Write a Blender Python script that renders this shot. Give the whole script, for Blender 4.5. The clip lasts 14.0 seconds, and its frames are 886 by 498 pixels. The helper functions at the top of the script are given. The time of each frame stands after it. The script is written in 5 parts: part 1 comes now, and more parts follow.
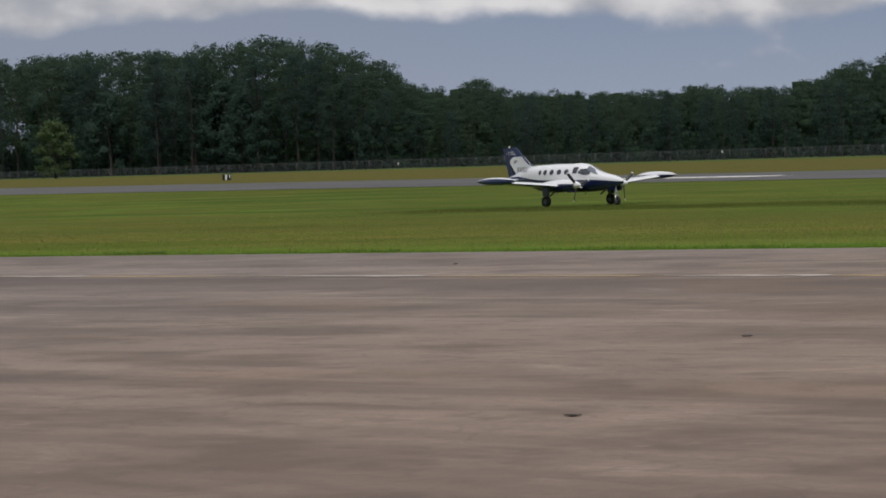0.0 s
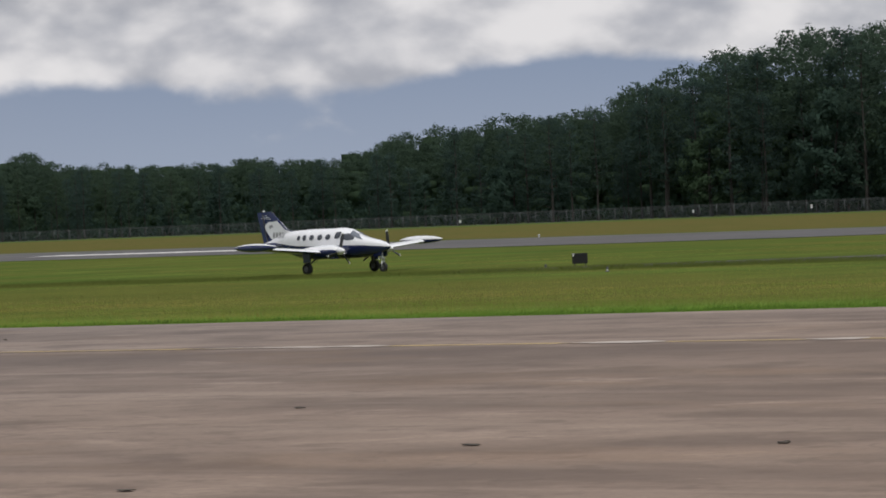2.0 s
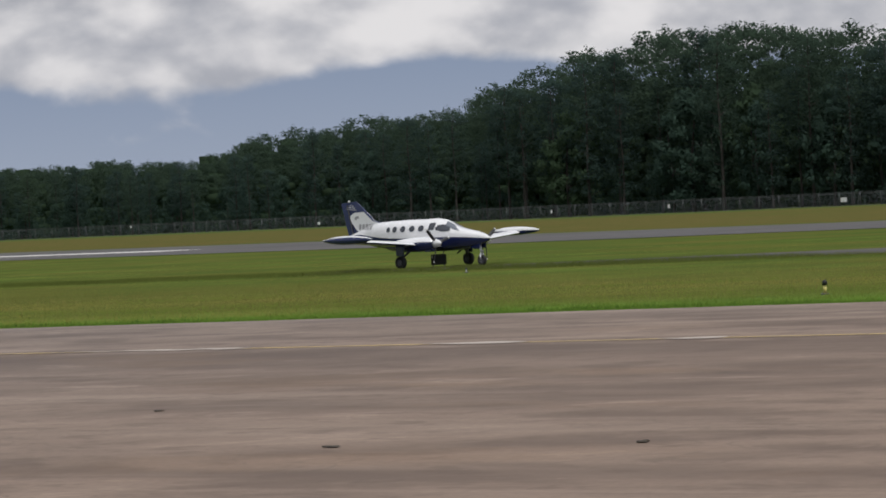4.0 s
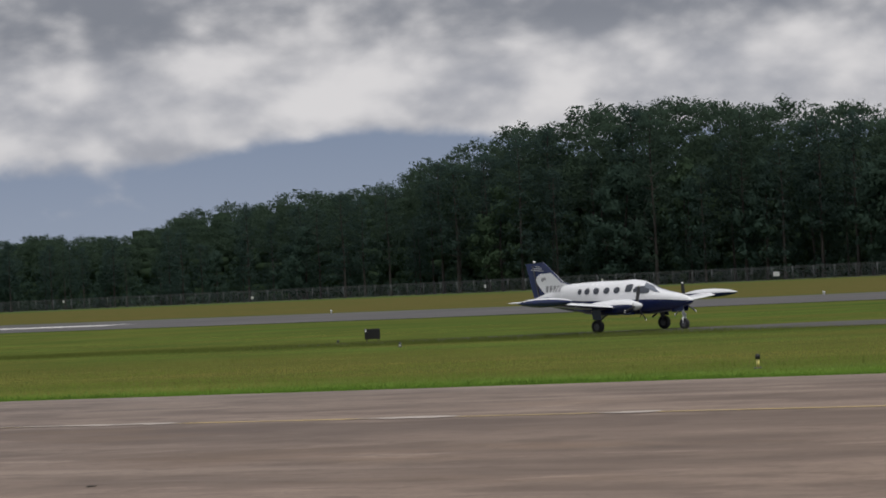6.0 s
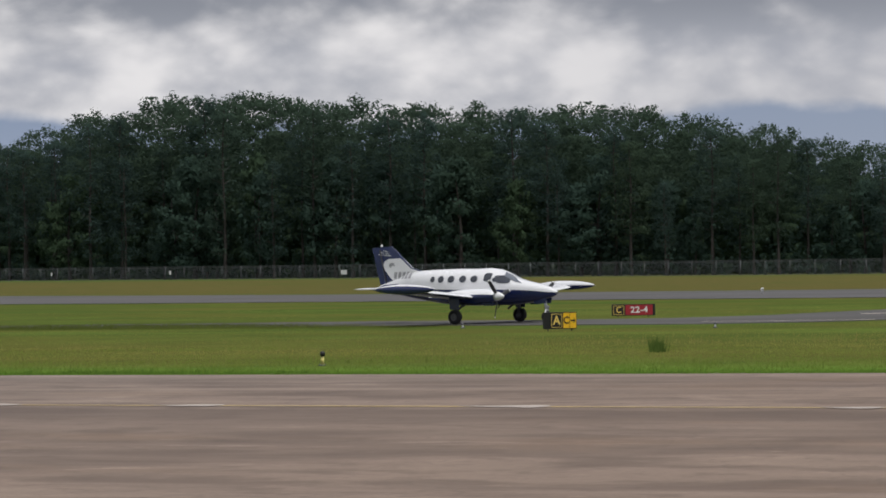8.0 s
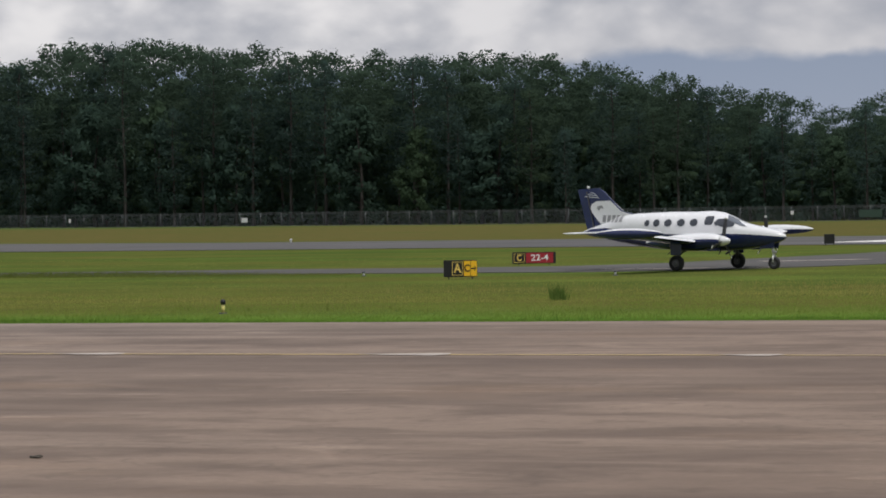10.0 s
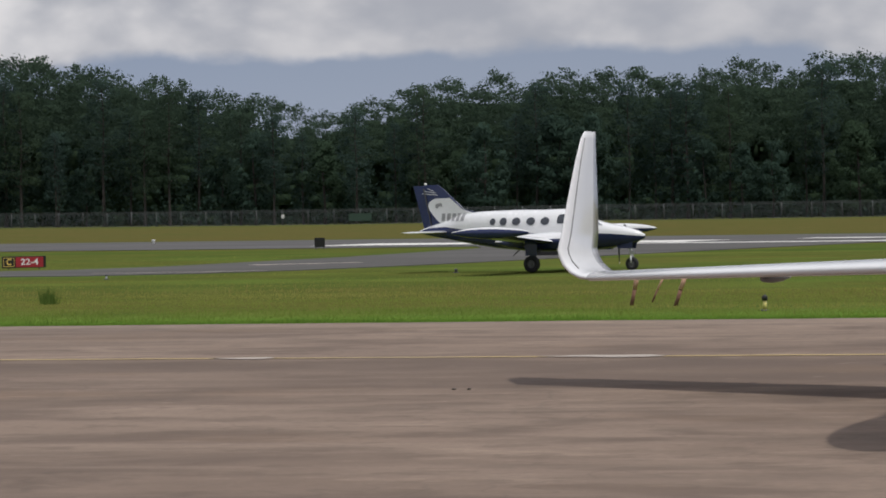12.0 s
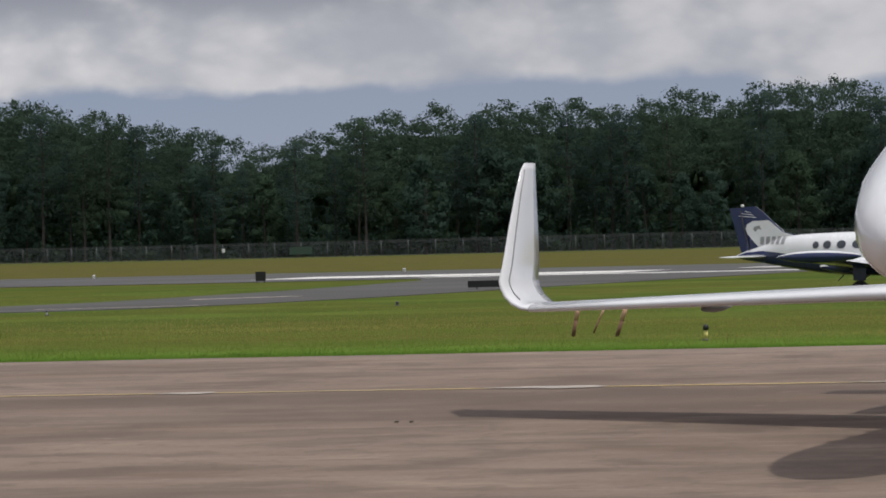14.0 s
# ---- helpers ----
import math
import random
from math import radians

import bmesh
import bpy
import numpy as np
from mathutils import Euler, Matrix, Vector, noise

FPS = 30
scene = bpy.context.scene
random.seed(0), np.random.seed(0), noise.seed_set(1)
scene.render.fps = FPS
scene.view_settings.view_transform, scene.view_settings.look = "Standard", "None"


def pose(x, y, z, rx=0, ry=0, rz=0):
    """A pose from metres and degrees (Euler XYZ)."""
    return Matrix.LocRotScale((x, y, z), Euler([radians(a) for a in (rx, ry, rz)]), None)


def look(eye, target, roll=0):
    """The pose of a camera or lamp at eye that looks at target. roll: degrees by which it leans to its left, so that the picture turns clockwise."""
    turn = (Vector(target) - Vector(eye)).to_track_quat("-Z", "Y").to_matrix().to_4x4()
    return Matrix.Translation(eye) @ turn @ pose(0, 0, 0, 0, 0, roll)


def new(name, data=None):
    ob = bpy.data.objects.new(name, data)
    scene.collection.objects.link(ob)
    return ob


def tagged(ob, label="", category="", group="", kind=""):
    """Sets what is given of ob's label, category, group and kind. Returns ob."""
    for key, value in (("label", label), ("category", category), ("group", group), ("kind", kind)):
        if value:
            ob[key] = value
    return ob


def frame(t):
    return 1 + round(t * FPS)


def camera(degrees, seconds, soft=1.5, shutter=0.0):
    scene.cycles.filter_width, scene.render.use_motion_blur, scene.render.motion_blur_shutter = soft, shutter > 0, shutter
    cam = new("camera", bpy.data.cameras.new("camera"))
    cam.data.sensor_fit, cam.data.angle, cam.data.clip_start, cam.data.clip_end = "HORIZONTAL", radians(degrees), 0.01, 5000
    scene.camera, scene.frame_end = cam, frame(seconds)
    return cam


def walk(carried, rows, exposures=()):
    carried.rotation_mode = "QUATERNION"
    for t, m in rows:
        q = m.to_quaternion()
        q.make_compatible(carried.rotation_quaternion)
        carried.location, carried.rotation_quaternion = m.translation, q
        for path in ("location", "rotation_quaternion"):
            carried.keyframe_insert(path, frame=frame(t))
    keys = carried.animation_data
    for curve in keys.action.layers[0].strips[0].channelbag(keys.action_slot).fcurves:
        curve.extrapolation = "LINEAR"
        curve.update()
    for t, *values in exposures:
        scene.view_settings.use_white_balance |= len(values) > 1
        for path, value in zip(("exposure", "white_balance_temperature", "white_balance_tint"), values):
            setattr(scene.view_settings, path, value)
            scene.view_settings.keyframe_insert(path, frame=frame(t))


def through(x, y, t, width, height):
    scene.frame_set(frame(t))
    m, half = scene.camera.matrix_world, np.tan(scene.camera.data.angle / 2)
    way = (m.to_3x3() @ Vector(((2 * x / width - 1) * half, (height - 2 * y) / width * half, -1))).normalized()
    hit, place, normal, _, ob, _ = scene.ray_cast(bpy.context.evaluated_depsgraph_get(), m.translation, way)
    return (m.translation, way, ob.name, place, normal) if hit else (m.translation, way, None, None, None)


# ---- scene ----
# ================= camera =================
EYE = Vector((0.0, 0.0, 2.4))
cam = camera(16.52, 14.0, soft=1.8)

# seconds, compass bearing from +y (clockwise), tilt up, roll, all in degrees
PAN = [
    (0, -42.068, -1.536, -2.059),
    (0.5, -42.025, -0.909, -2.271),
    (1, -39.073, -0.858, -2.263),
    (1.5, -36.003, -0.648, -2.315),
    (2, -33.615, -0.505, -2.571),
    (2.5, -31.502, -0.875, -2.659),
    (2.7, -31.248, -0.524, -2.659),
    (4.8, -30.678, -0.639, -2.986),
    (5, -30.434, -0.480, -2.986),
    (5.5, -29.890, 0.559, -3.007),
    (6, -29.653, 0.730, -2.909),
    (6.5, -27.499, 1.497, -2.383),
    (7, -24.886, 0.190, -1.907),
    (7.5, -22.482, 0.562, -1.177),
    (8, -21.584, 0.350, -0.940),
    (8.2, -21.065, 0.106, -0.940),
    (10.3, -19.125, -0.698, -0.901),
    (10.5, -18.054, -0.613, -0.901),
    (11, -14.503, -0.585, -0.870),
    (11.5, -12.391, -0.327, -0.990),
    (12, -10.207, -0.744, -0.954),
    (12.5, -9.794, -0.550, -0.965),
    (13, -10.410, -0.446, -1.107),
    (13.5, -9.891, -0.695, -1.255),
    (14, -9.086, -0.158, -1.490),
]


def aim(bearing, tilt):
    b, e = radians(bearing), radians(tilt)
    return Vector((math.sin(b) * math.cos(e), math.cos(b) * math.cos(e), math.sin(e)))


walk(cam, [(t, look(EYE, EYE + 100 * aim(b, e), r)) for t, b, e, r in PAN], exposures=[(0, -0.18), (0.5, -0.05), (2.5, -0.05), (5, -0.08), (5.5, -0.15), (6, -0.22), (6.5, -0.35), (7, -0.42), (7.5, -0.10), (8, 0.0), (14, 0.0)])

# ================= sky and sun =================
SUN_TO = Vector((0.36, -0.25, 1.0)).normalized()
SUN_EL = math.asin(SUN_TO.z)
SUN_ROT = math.atan2(SUN_TO.x, SUN_TO.y)

sun_data = bpy.data.lights.new("sun", "SUN")
sun_data.energy, sun_data.angle, sun_data.color = 2.15, radians(1.6), (1.0, 0.965, 0.915)
sun = new("sun", sun_data)
sun.matrix_world = look(SUN_TO * 400, (0, 0, 0))


class Graph:
    """Short hand for building node trees."""

    def __init__(self, tree):
        self.tree, self.n, self.l = tree, tree.nodes, tree.links
        self.n.clear()

    def add(self, kind, **props):
        node = self.n.new(kind)
        for key, value in props.items():
            if key == "op":
                node.operation = value
            elif key == "blend":
                node.blend_type = value
            elif key == "dtype":
                node.data_type = value
            elif key == "sky":
                node.sky_type = value
        return node

    def put(self, socket, value):
        if isinstance(value, bpy.types.NodeSocket):
            self.l.new(value, socket)
        elif value is not None:
            socket.default_value = value

    def math(self, op, a, b=None, c=None, clamp=False):
        n = self.add("ShaderNodeMath", op=op)
        n.use_clamp = clamp
        self.put(n.inputs[0], a), self.put(n.inputs[1], b), self.put(n.inputs[2], c)
        return n.outputs[0]

    def noise(self, vec, scale, detail=4.0, rough=0.55, warp=0.0):
        n = self.add("ShaderNodeTexNoise")
        self.put(n.inputs["Vector"], vec)
        n.inputs["Scale"].default_value, n.inputs["Detail"].default_value = scale, detail
        n.inputs["Roughness"].default_value, n.inputs["Distortion"].default_value = rough, warp
        return n.outputs[0]

    def scaled(self, vec, s, off=(0, 0, 0)):
        n = self.add("ShaderNodeMapping")
        self.put(n.inputs["Vector"], vec)
        n.inputs["Scale"].default_value, n.inputs["Location"].default_value = s, off
        return n.outputs[0]

    def band(self, value, lo, hi, a=0.0, b=1.0):
        n = self.add("ShaderNodeMapRange")
        n.interpolation_type = "SMOOTHSTEP"
        self.put(n.inputs[0], value)
        for k, v in zip(range(1, 5), (lo, hi, a, b)):
            self.put(n.inputs[k], v)
        return n.outputs[0]

    def mix(self, fac, a, b, blend="MIX"):
        n = self.add("ShaderNodeMix", dtype="RGBA", blend=blend)
        self.put(n.inputs[0], fac)
        self.put(n.inputs[6], (*a, 1) if isinstance(a, tuple) else a)
        self.put(n.inputs[7], (*b, 1) if isinstance(b, tuple) else b)
        return n.outputs[2]


def build_world():
    world = bpy.data.worlds.new("sky")
    scene.world = world
    world.use_nodes = True
    g = Graph(world.node_tree)
    sky = g.add("ShaderNodeTexSky", sky="NISHITA")
    sky.sun_disc, sky.sun_elevation, sky.sun_rotation = False, SUN_EL, SUN_ROT
    sky.dust_density, sky.altitude = 2.0, 20
    clear = g.mix(1.0, sky.outputs[0], (0.085, 0.085, 0.085), "MULTIPLY")
    way = g.add("ShaderNodeTexCoord").outputs["Generated"]
    split = g.add("ShaderNodeSeparateXYZ")
    g.put(split.inputs[0], way)
    up = split.outputs[2]
    # a stratocumulus deck with an uneven base some three degrees over the horizon
    big = g.noise(g.scaled(way, (11.0, 11.0, 30.0), (3.1, 0.7, 0.0)), 1.0, 2.0, 0.5, 0.0)
    puff = g.noise(g.scaled(way, (34.0, 34.0, 54.0), (1.0, 2.0, 0.0)), 1.0, 7.0, 0.52, 0.15)
    cells = g.add("ShaderNodeTexVoronoi")
    cells.feature = "SMOOTH_F1"
    cells.inputs["Scale"].default_value, cells.inputs["Smoothness"].default_value = 1.0, 0.9
    cells.inputs["Detail"].default_value, cells.inputs["Roughness"].default_value = 2.0, 0.5
    g.put(cells.inputs["Vector"], g.scaled(way, (38.0, 38.0, 62.0)))
    knob = g.math("SUBTRACT", 0.60, cells.outputs["Distance"])
    shape = g.math("ADD", g.math("ADD", g.math("MULTIPLY", big, 0.62), g.math("MULTIPLY", puff, 0.38)), g.math("MULTIPLY", knob, 0.07))
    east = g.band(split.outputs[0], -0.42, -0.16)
    west = g.band(split.outputs[0], -0.74, -0.62, 1.0, 0.0)
    lift = g.band(up, 0.036, 0.066, -0.20, 0.36)
    cover = g.band(g.math("ADD", shape, lift), 0.45, 0.62)
    haze = g.mix(g.band(up, 0.0, 0.075), (0.34, 0.39, 0.49), (0.225, 0.285, 0.405))
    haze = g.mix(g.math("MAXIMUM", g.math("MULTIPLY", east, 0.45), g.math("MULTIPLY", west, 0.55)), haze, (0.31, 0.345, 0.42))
    base = g.mix(g.band(up, 0.10, 0.45), haze, clear)
    shade_n = g.noise(g.scaled(way, (23.0, 23.0, 40.0), (0.0, 4.0, 0.3)), 1.0, 7.0, 0.54, 0.15)
    low = g.noise(g.scaled(way, (7.0, 7.0, 24.0), (5.0, 1.0, 0.0)), 1.0, 2.0, 0.5, 0.0)
    tone = g.math("ADD", g.math("ADD", g.math("MULTIPLY", shade_n, 0.6), g.math("MULTIPLY", low, 0.4)), g.math("MULTIPLY", knob, 0.30))
    shade = g.band(g.math("SUBTRACT", tone, g.band(up, 0.068, 0.090, -0.075, 0.060)), 0.31, 0.68)
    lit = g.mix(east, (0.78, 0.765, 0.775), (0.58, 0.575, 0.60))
    dim = g.mix(g.band(up, 0.066, 0.090), (0.385, 0.400, 0.450), (0.245, 0.262, 0.305))
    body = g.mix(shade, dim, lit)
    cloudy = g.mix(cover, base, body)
    # an overcast sky brightens steadily towards the zenith
    rise = g.band(up, 0.10, 0.85, 1.0, 1.95)
    out = g.add("ShaderNodeVectorMath", op="SCALE")
    g.put(out.inputs[0], cloudy)
    g.put(out.inputs["Scale"], rise)
    out = out.outputs[0]
    bg = g.add("ShaderNodeBackground")
    g.put(bg.inputs[0], out)
    bg.inputs[1].default_value = 1.0
    g.l.new(bg.outputs[0], g.add("ShaderNodeOutputWorld").inputs[0])


build_world()


# ================= materials =================
def material(name, rough=0.6, metal=0.0, spec=0.5):
    m = bpy.data.materials.new(name)
    m.use_nodes = True
    g = Graph(m.node_tree)
    b = g.add("ShaderNodeBsdfPrincipled")
    b.inputs["Roughness"].default_value, b.inputs["Metallic"].default_value = rough, metal
    b.inputs["Specular IOR Level"].default_value = spec
    g.l.new(b.outputs[0], g.add("ShaderNodeOutputMaterial").inputs[0])
    return m, g, b


def bump(g, b, height, strength, dist):
    n = g.add("ShaderNodeBump")
    n.inputs["Strength"].default_value, n.inputs["Distance"].default_value = strength, dist
    g.put(n.inputs["Height"], height)
    g.l.new(n.outputs[0], b.inputs["Normal"])


def plain(name, colour, rough=0.5, metal=0.0, var=0.12, scale=3.0, coat=0.0):
    """A surface of one colour with faint dirt at two scales."""
    m, g, b = material(name, rough, metal)
    pos = g.add("ShaderNodeTexCoord").outputs["Object"]
    n = g.math("ADD", g.math("MULTIPLY", g.noise(pos, scale), 0.6), g.math("MULTIPLY", g.noise(pos, scale * 7), 0.4))
    dark = tuple(c * (1 - var) for c in colour)
    lite = tuple(min(1, c * (1 + var)) for c in colour)
    g.put(b.inputs["Base Color"], g.mix(g.band(n, 0.35, 0.65), dark, lite))
    g.put(b.inputs["Roughness"], g.band(n, 0.3, 0.7, max(0.03, rough - 0.08), min(1, rough + 0.08)))
    b.inputs["Coat Weight"].default_value = coat
    b.inputs["Coat Roughness"].default_value = 0.08
    return m


def ground_position(g):
    return g.add("ShaderNodeNewGeometry").outputs["Position"]


def apron_material():
    m, g, b = material("weathered_concrete", 0.85, 0, 0.2)
    p = ground_position(g)
    xy = g.add("ShaderNodeSeparateXYZ")
    g.put(xy.inputs[0], p)
    lane = g.math("ADD", xy.outputs[1], g.math("MULTIPLY", xy.outputs[0], 0.0338))
    wide = g.noise(g.scaled(p, (0.06, 0.12, 1)), 1.0, 4, 0.6, 0.4)
    long = g.noise(g.scaled(p, (0.022, 0.30, 1), (1, 5, 0)), 1.0, 5, 0.6, 0.25)
    mid = g.noise(g.scaled(p, (0.30, 0.46, 1)), 1.0, 7, 0.62, 0.4)
    small = g.noise(g.scaled(p, (1.1, 1.5, 1), (2, 7, 0)), 1.0, 6, 0.65, 0.2)
    fine = g.noise(p, 9.0, 5, 0.7)
    rust = g.noise(g.scaled(p, (0.10, 0.22, 1), (9, 4, 0)), 1.0, 5, 0.6)
    c = g.mix(g.band(wide, 0.36, 0.64), (0.192, 0.151, 0.128), (0.275, 0.221, 0.189))
    c = g.mix(g.band(mid, 0.54, 0.36, 0.0, 0.70), c, (0.128, 0.101, 0.088))
    c = g.mix(g.band(mid, 0.56, 0.72, 0.0, 0.75), c, (0.372, 0.302, 0.258))
    c = g.mix(g.band(long, 0.50, 0.34, 0.0, 0.60), c, (0.135, 0.107, 0.094))
    c = g.mix(g.band(long, 0.54, 0.68, 0.0, 0.55), c, (0.345, 0.283, 0.243))
    # the lane beside the guide line has taken more rubber and oil
    ragged = g.math("ADD", lane, g.math("MULTIPLY", g.math("SUBTRACT", mid, 0.5), 3.0))
    rubber = g.math("MULTIPLY", g.band(ragged, 40.5, 45.8), g.band(ragged, 46.4, 47.4, 1.0, 0.0))
    c = g.mix(g.math("MULTIPLY", rubber, 0.55), c, (0.118, 0.093, 0.082))
    c = g.mix(g.math("MULTIPLY", g.band(ragged, 58.5, 62.0), 0.45), c, (0.34, 0.285, 0.25))
    c = g.mix(g.band(small, 0.48, 0.34, 0.0, 0.45), c, (0.123, 0.097, 0.084))
    c = g.mix(g.band(small, 0.62, 0.76, 0.0, 0.55), c, (0.399, 0.328, 0.275))
    c = g.mix(g.band(rust, 0.54, 0.70, 0.0, 0.25), c, (0.257, 0.172, 0.108))
    c = g.mix(g.band(fine, 0.35, 0.7, 0.0, 0.35), c, (0.152, 0.124, 0.108))
    # hairline cracks and rolled seams
    wave = g.add("ShaderNodeTexVoronoi")
    wave.feature = "DISTANCE_TO_EDGE"
    warped = g.add("ShaderNodeVectorMath")
    warped.operation = "ADD"
    nz = g.add("ShaderNodeTexNoise")
    g.put(nz.inputs["Vector"], p)
    nz.inputs["Scale"].default_value = 0.5
    g.put(warped.inputs[0], g.scaled(p, (0.11, 0.17, 1)))
    g.l.new(nz.outputs["Color"], warped.inputs[1])
    g.l.new(warped.outputs[0], wave.inputs["Vector"])
    wave.inputs["Scale"].default_value = 1.0
    crack = g.band(wave.outputs["Distance"], 0.0, 0.012, 0.22, 0.0)
    c = g.mix(crack, c, (0.09, 0.08, 0.072))
    # a warm cast put into the concrete colour, growing towards +x
    warm_cast = g.band(g.math("ADD", xy.outputs[0], g.math("MULTIPLY", wide, 30.0)), -45.0, 10.0, 0.0, 0.75)
    c = g.mix(warm_cast, c, (1.06, 0.94, 0.82), "MULTIPLY")
    c = g.mix(1.0, c, (0.92, 0.925, 0.92), "MULTIPLY")
    g.put(b.inputs["Base Color"], c)
    bump(g, b, fine, 0.25, 0.02)
    return m


def grass_ground_material():
    m, g, b = material("mown_grass_ground", 1.0, 0, 0.0)
    p = ground_position(g)
    s = g.add("ShaderNodeSeparateXYZ")
    g.put(s.inputs[0], p)
    # distance across the field, measured square to the runway
    across = g.math("ADD", g.math("MULTIPLY", s.outputs[0], 0.2588), g.math("MULTIPLY", s.outputs[1], 0.9659))
    wob = g.noise(g.scaled(p, (0.03, 0.06, 1)), 1.0, 5, 0.6)
    a2 = g.math("ADD", across, g.math("MULTIPLY", g.math("SUBTRACT", wob, 0.5), 26.0))
    green = (0.080, 0.116, 0.026)
    fresh = (0.148, 0.218, 0.042)
    tan = (0.136, 0.108, 0.040)
    olive = (0.136, 0.130, 0.034)
    patch = g.noise(g.scaled(p, (0.05, 0.10, 1), (3, 1, 0)), 1.0, 6, 0.6)
    c = g.mix(g.band(patch, 0.35, 0.65), green, olive)
    near = g.band(s.outputs[1], 66.0, 74.0, 1.0, 0.0)
    c = g.mix(near, c, fresh)
    lush = g.noise(g.scaled(p, (0.09, 0.16, 1), (8, 2, 0)), 1.0, 5, 0.65)
    c = g.mix(g.math("MULTIPLY", g.band(lush, 0.46, 0.64, 0.0, 0.6), g.band(a2, 120.0, 180.0, 1.0, 0.3)), c, fresh)
    streak = g.noise(g.scaled(p, (0.014, 0.085, 1), (2, 6, 0)), 1.0, 4, 0.6)
    c = g.mix(g.math("MULTIPLY", g.band(streak, 0.50, 0.66, 0.0, 0.65), g.band(s.outputs[1], 84.0, 96.0)), c, (0.052, 0.098, 0.022))
    seed = g.math("MULTIPLY", g.band(s.outputs[1], 70.0, 76.0), g.band(a2, 76.0, 90.0, 1.0, 0.0))
    c = g.mix(g.math("MULTIPLY", seed, 0.6), c, olive)
    c = g.mix(g.band(s.outputs[1], 65.0, 69.5, 0.85, 0.0), c, (0.112, 0.225, 0.030))
    far = g.band(a2, 222.0, 236.0)
    c = g.mix(g.math("MULTIPLY", far, g.band(patch, 0.25, 0.6, 0.55, 1.0)), c, tan)
    rim = g.band(a2, 372.0, 402.0)
    c = g.mix(g.math("MULTIPLY", rim, g.band(s.outputs[0], -260.0, -160.0, 0.85, 0.35)), c, (0.085, 0.125, 0.04))
    blades = g.noise(g.scaled(p, (3.0, 3.0, 3.0)), 1.0, 6, 0.75)
    c = g.mix(g.band(blades, 0.3, 0.7, 0.45, 0.0), c, (0.055, 0.078, 0.022))
    tuft = g.noise(g.scaled(p, (0.35, 0.5, 1), (4, 9, 0)), 1.0, 5, 0.65)
    c = g.mix(g.band(tuft, 0.52, 0.36, 0.0, 0.40), c, (0.060, 0.092, 0.022))
    c = g.mix(g.band(tuft, 0.56, 0.72, 0.0, 0.35), c, (0.175, 0.165, 0.055))
    g.put(b.inputs["Base Color"], c)
    bump(g, b, blades, 0.5, 0.12)
    return m


def leafy(g, m, b, colour, through):
    """Gives a blade or leaf its colour, and lets a share of the light through it."""
    g.put(b.inputs["Base Color"], colour)
    tr = g.add("ShaderNodeBsdfTranslucent")
    g.put(tr.inputs["Color"], colour)
    mx = g.add("ShaderNodeMixShader")
    mx.inputs[0].default_value = through
    g.l.new(b.outputs[0], mx.inputs[1])
    g.l.new(tr.outputs[0], mx.inputs[2])
    out = [n for n in g.n if n.bl_idname == "ShaderNodeOutputMaterial"][0]
    g.l.new(mx.outputs[0], out.inputs[0])
    return m


def blade_material(name, low, high, tip):
    m, g, b = material(name, 0.9, 0, 0.02)
    rnd = g.add("ShaderNodeNewGeometry").outputs["Random Per Island"]
    p = ground_position(g)
    s = g.add("ShaderNodeSeparateXYZ")
    g.put(s.inputs[0], p)
    n = g.noise(g.scaled(p, (0.07, 0.22, 0.1)), 1.0, 5, 0.6)
    c = g.mix(g.math("MULTIPLY", rnd, 0.7), low, high)
    dry = g.math("MULTIPLY", g.band(n, 0.36, 0.62), g.band(s.outputs[1], 64.5, 71.0, 0.1, 1.0))
    c = g.mix(g.math("MULTIPLY", dry, 0.85), c, tip)
    streak = g.noise(g.scaled(p, (0.022, 0.12, 0.1), (2, 6, 0)), 1.0, 4, 0.6)
    field_part = g.band(s.outputs[1], 82.0, 98.0)
    c = g.mix(g.math("MULTIPLY", field_part, g.band(streak, 0.42, 0.62, 0.15, 0.85)), c, tuple(0.52 * k for k in low))
    c = g.mix(g.math("MULTIPLY", g.band(s.outputs[1], 88.0, 66.0), g.band(streak, 0.58, 0.44, 0.0, 0.6)), c, (0.105, 0.205, 0.030))
    return leafy(g, m, b, c, 0.45)


def asphalt_material(name, tone):
    m, g, b = material(name, 0.95, 0, 0.08)
    p = ground_position(g)
    wide = g.noise(g.scaled(p, (0.05, 0.12, 1)), 1.0, 5, 0.6)
    fine = g.noise(p, 6.0, 5, 0.7)
    c = g.mix(g.band(wide, 0.3, 0.7), tuple(x * 0.85 for x in tone), tuple(x * 1.15 for x in tone))
    c = g.mix(g.band(fine, 0.3, 0.7, 0.0, 0.3), c, tuple(x * 0.6 for x in tone))
    g.put(b.inputs["Base Color"], c)
    bump(g, b, fine, 0.3, 0.02)
    return m


def paint_line_material(name, colour):
    m, g, b = material(name, 0.7)
    p = ground_position(g)
    worn = g.noise(g.scaled(p, (0.5, 2.2, 1)), 1.0, 6, 0.7)
    gone = g.band(g.noise(g.scaled(p, (0.07, 0.02, 1), (4, 0, 0)), 1.0, 3, 0.6), 0.46, 0.62, 0.0, 0.45)
    c = g.mix(g.math("MAXIMUM", g.band(worn, 0.52, 0.70, 0.0, 0.65), gone), colour, (0.26, 0.22, 0.19))
    g.put(b.inputs["Base Color"], c)
    return m


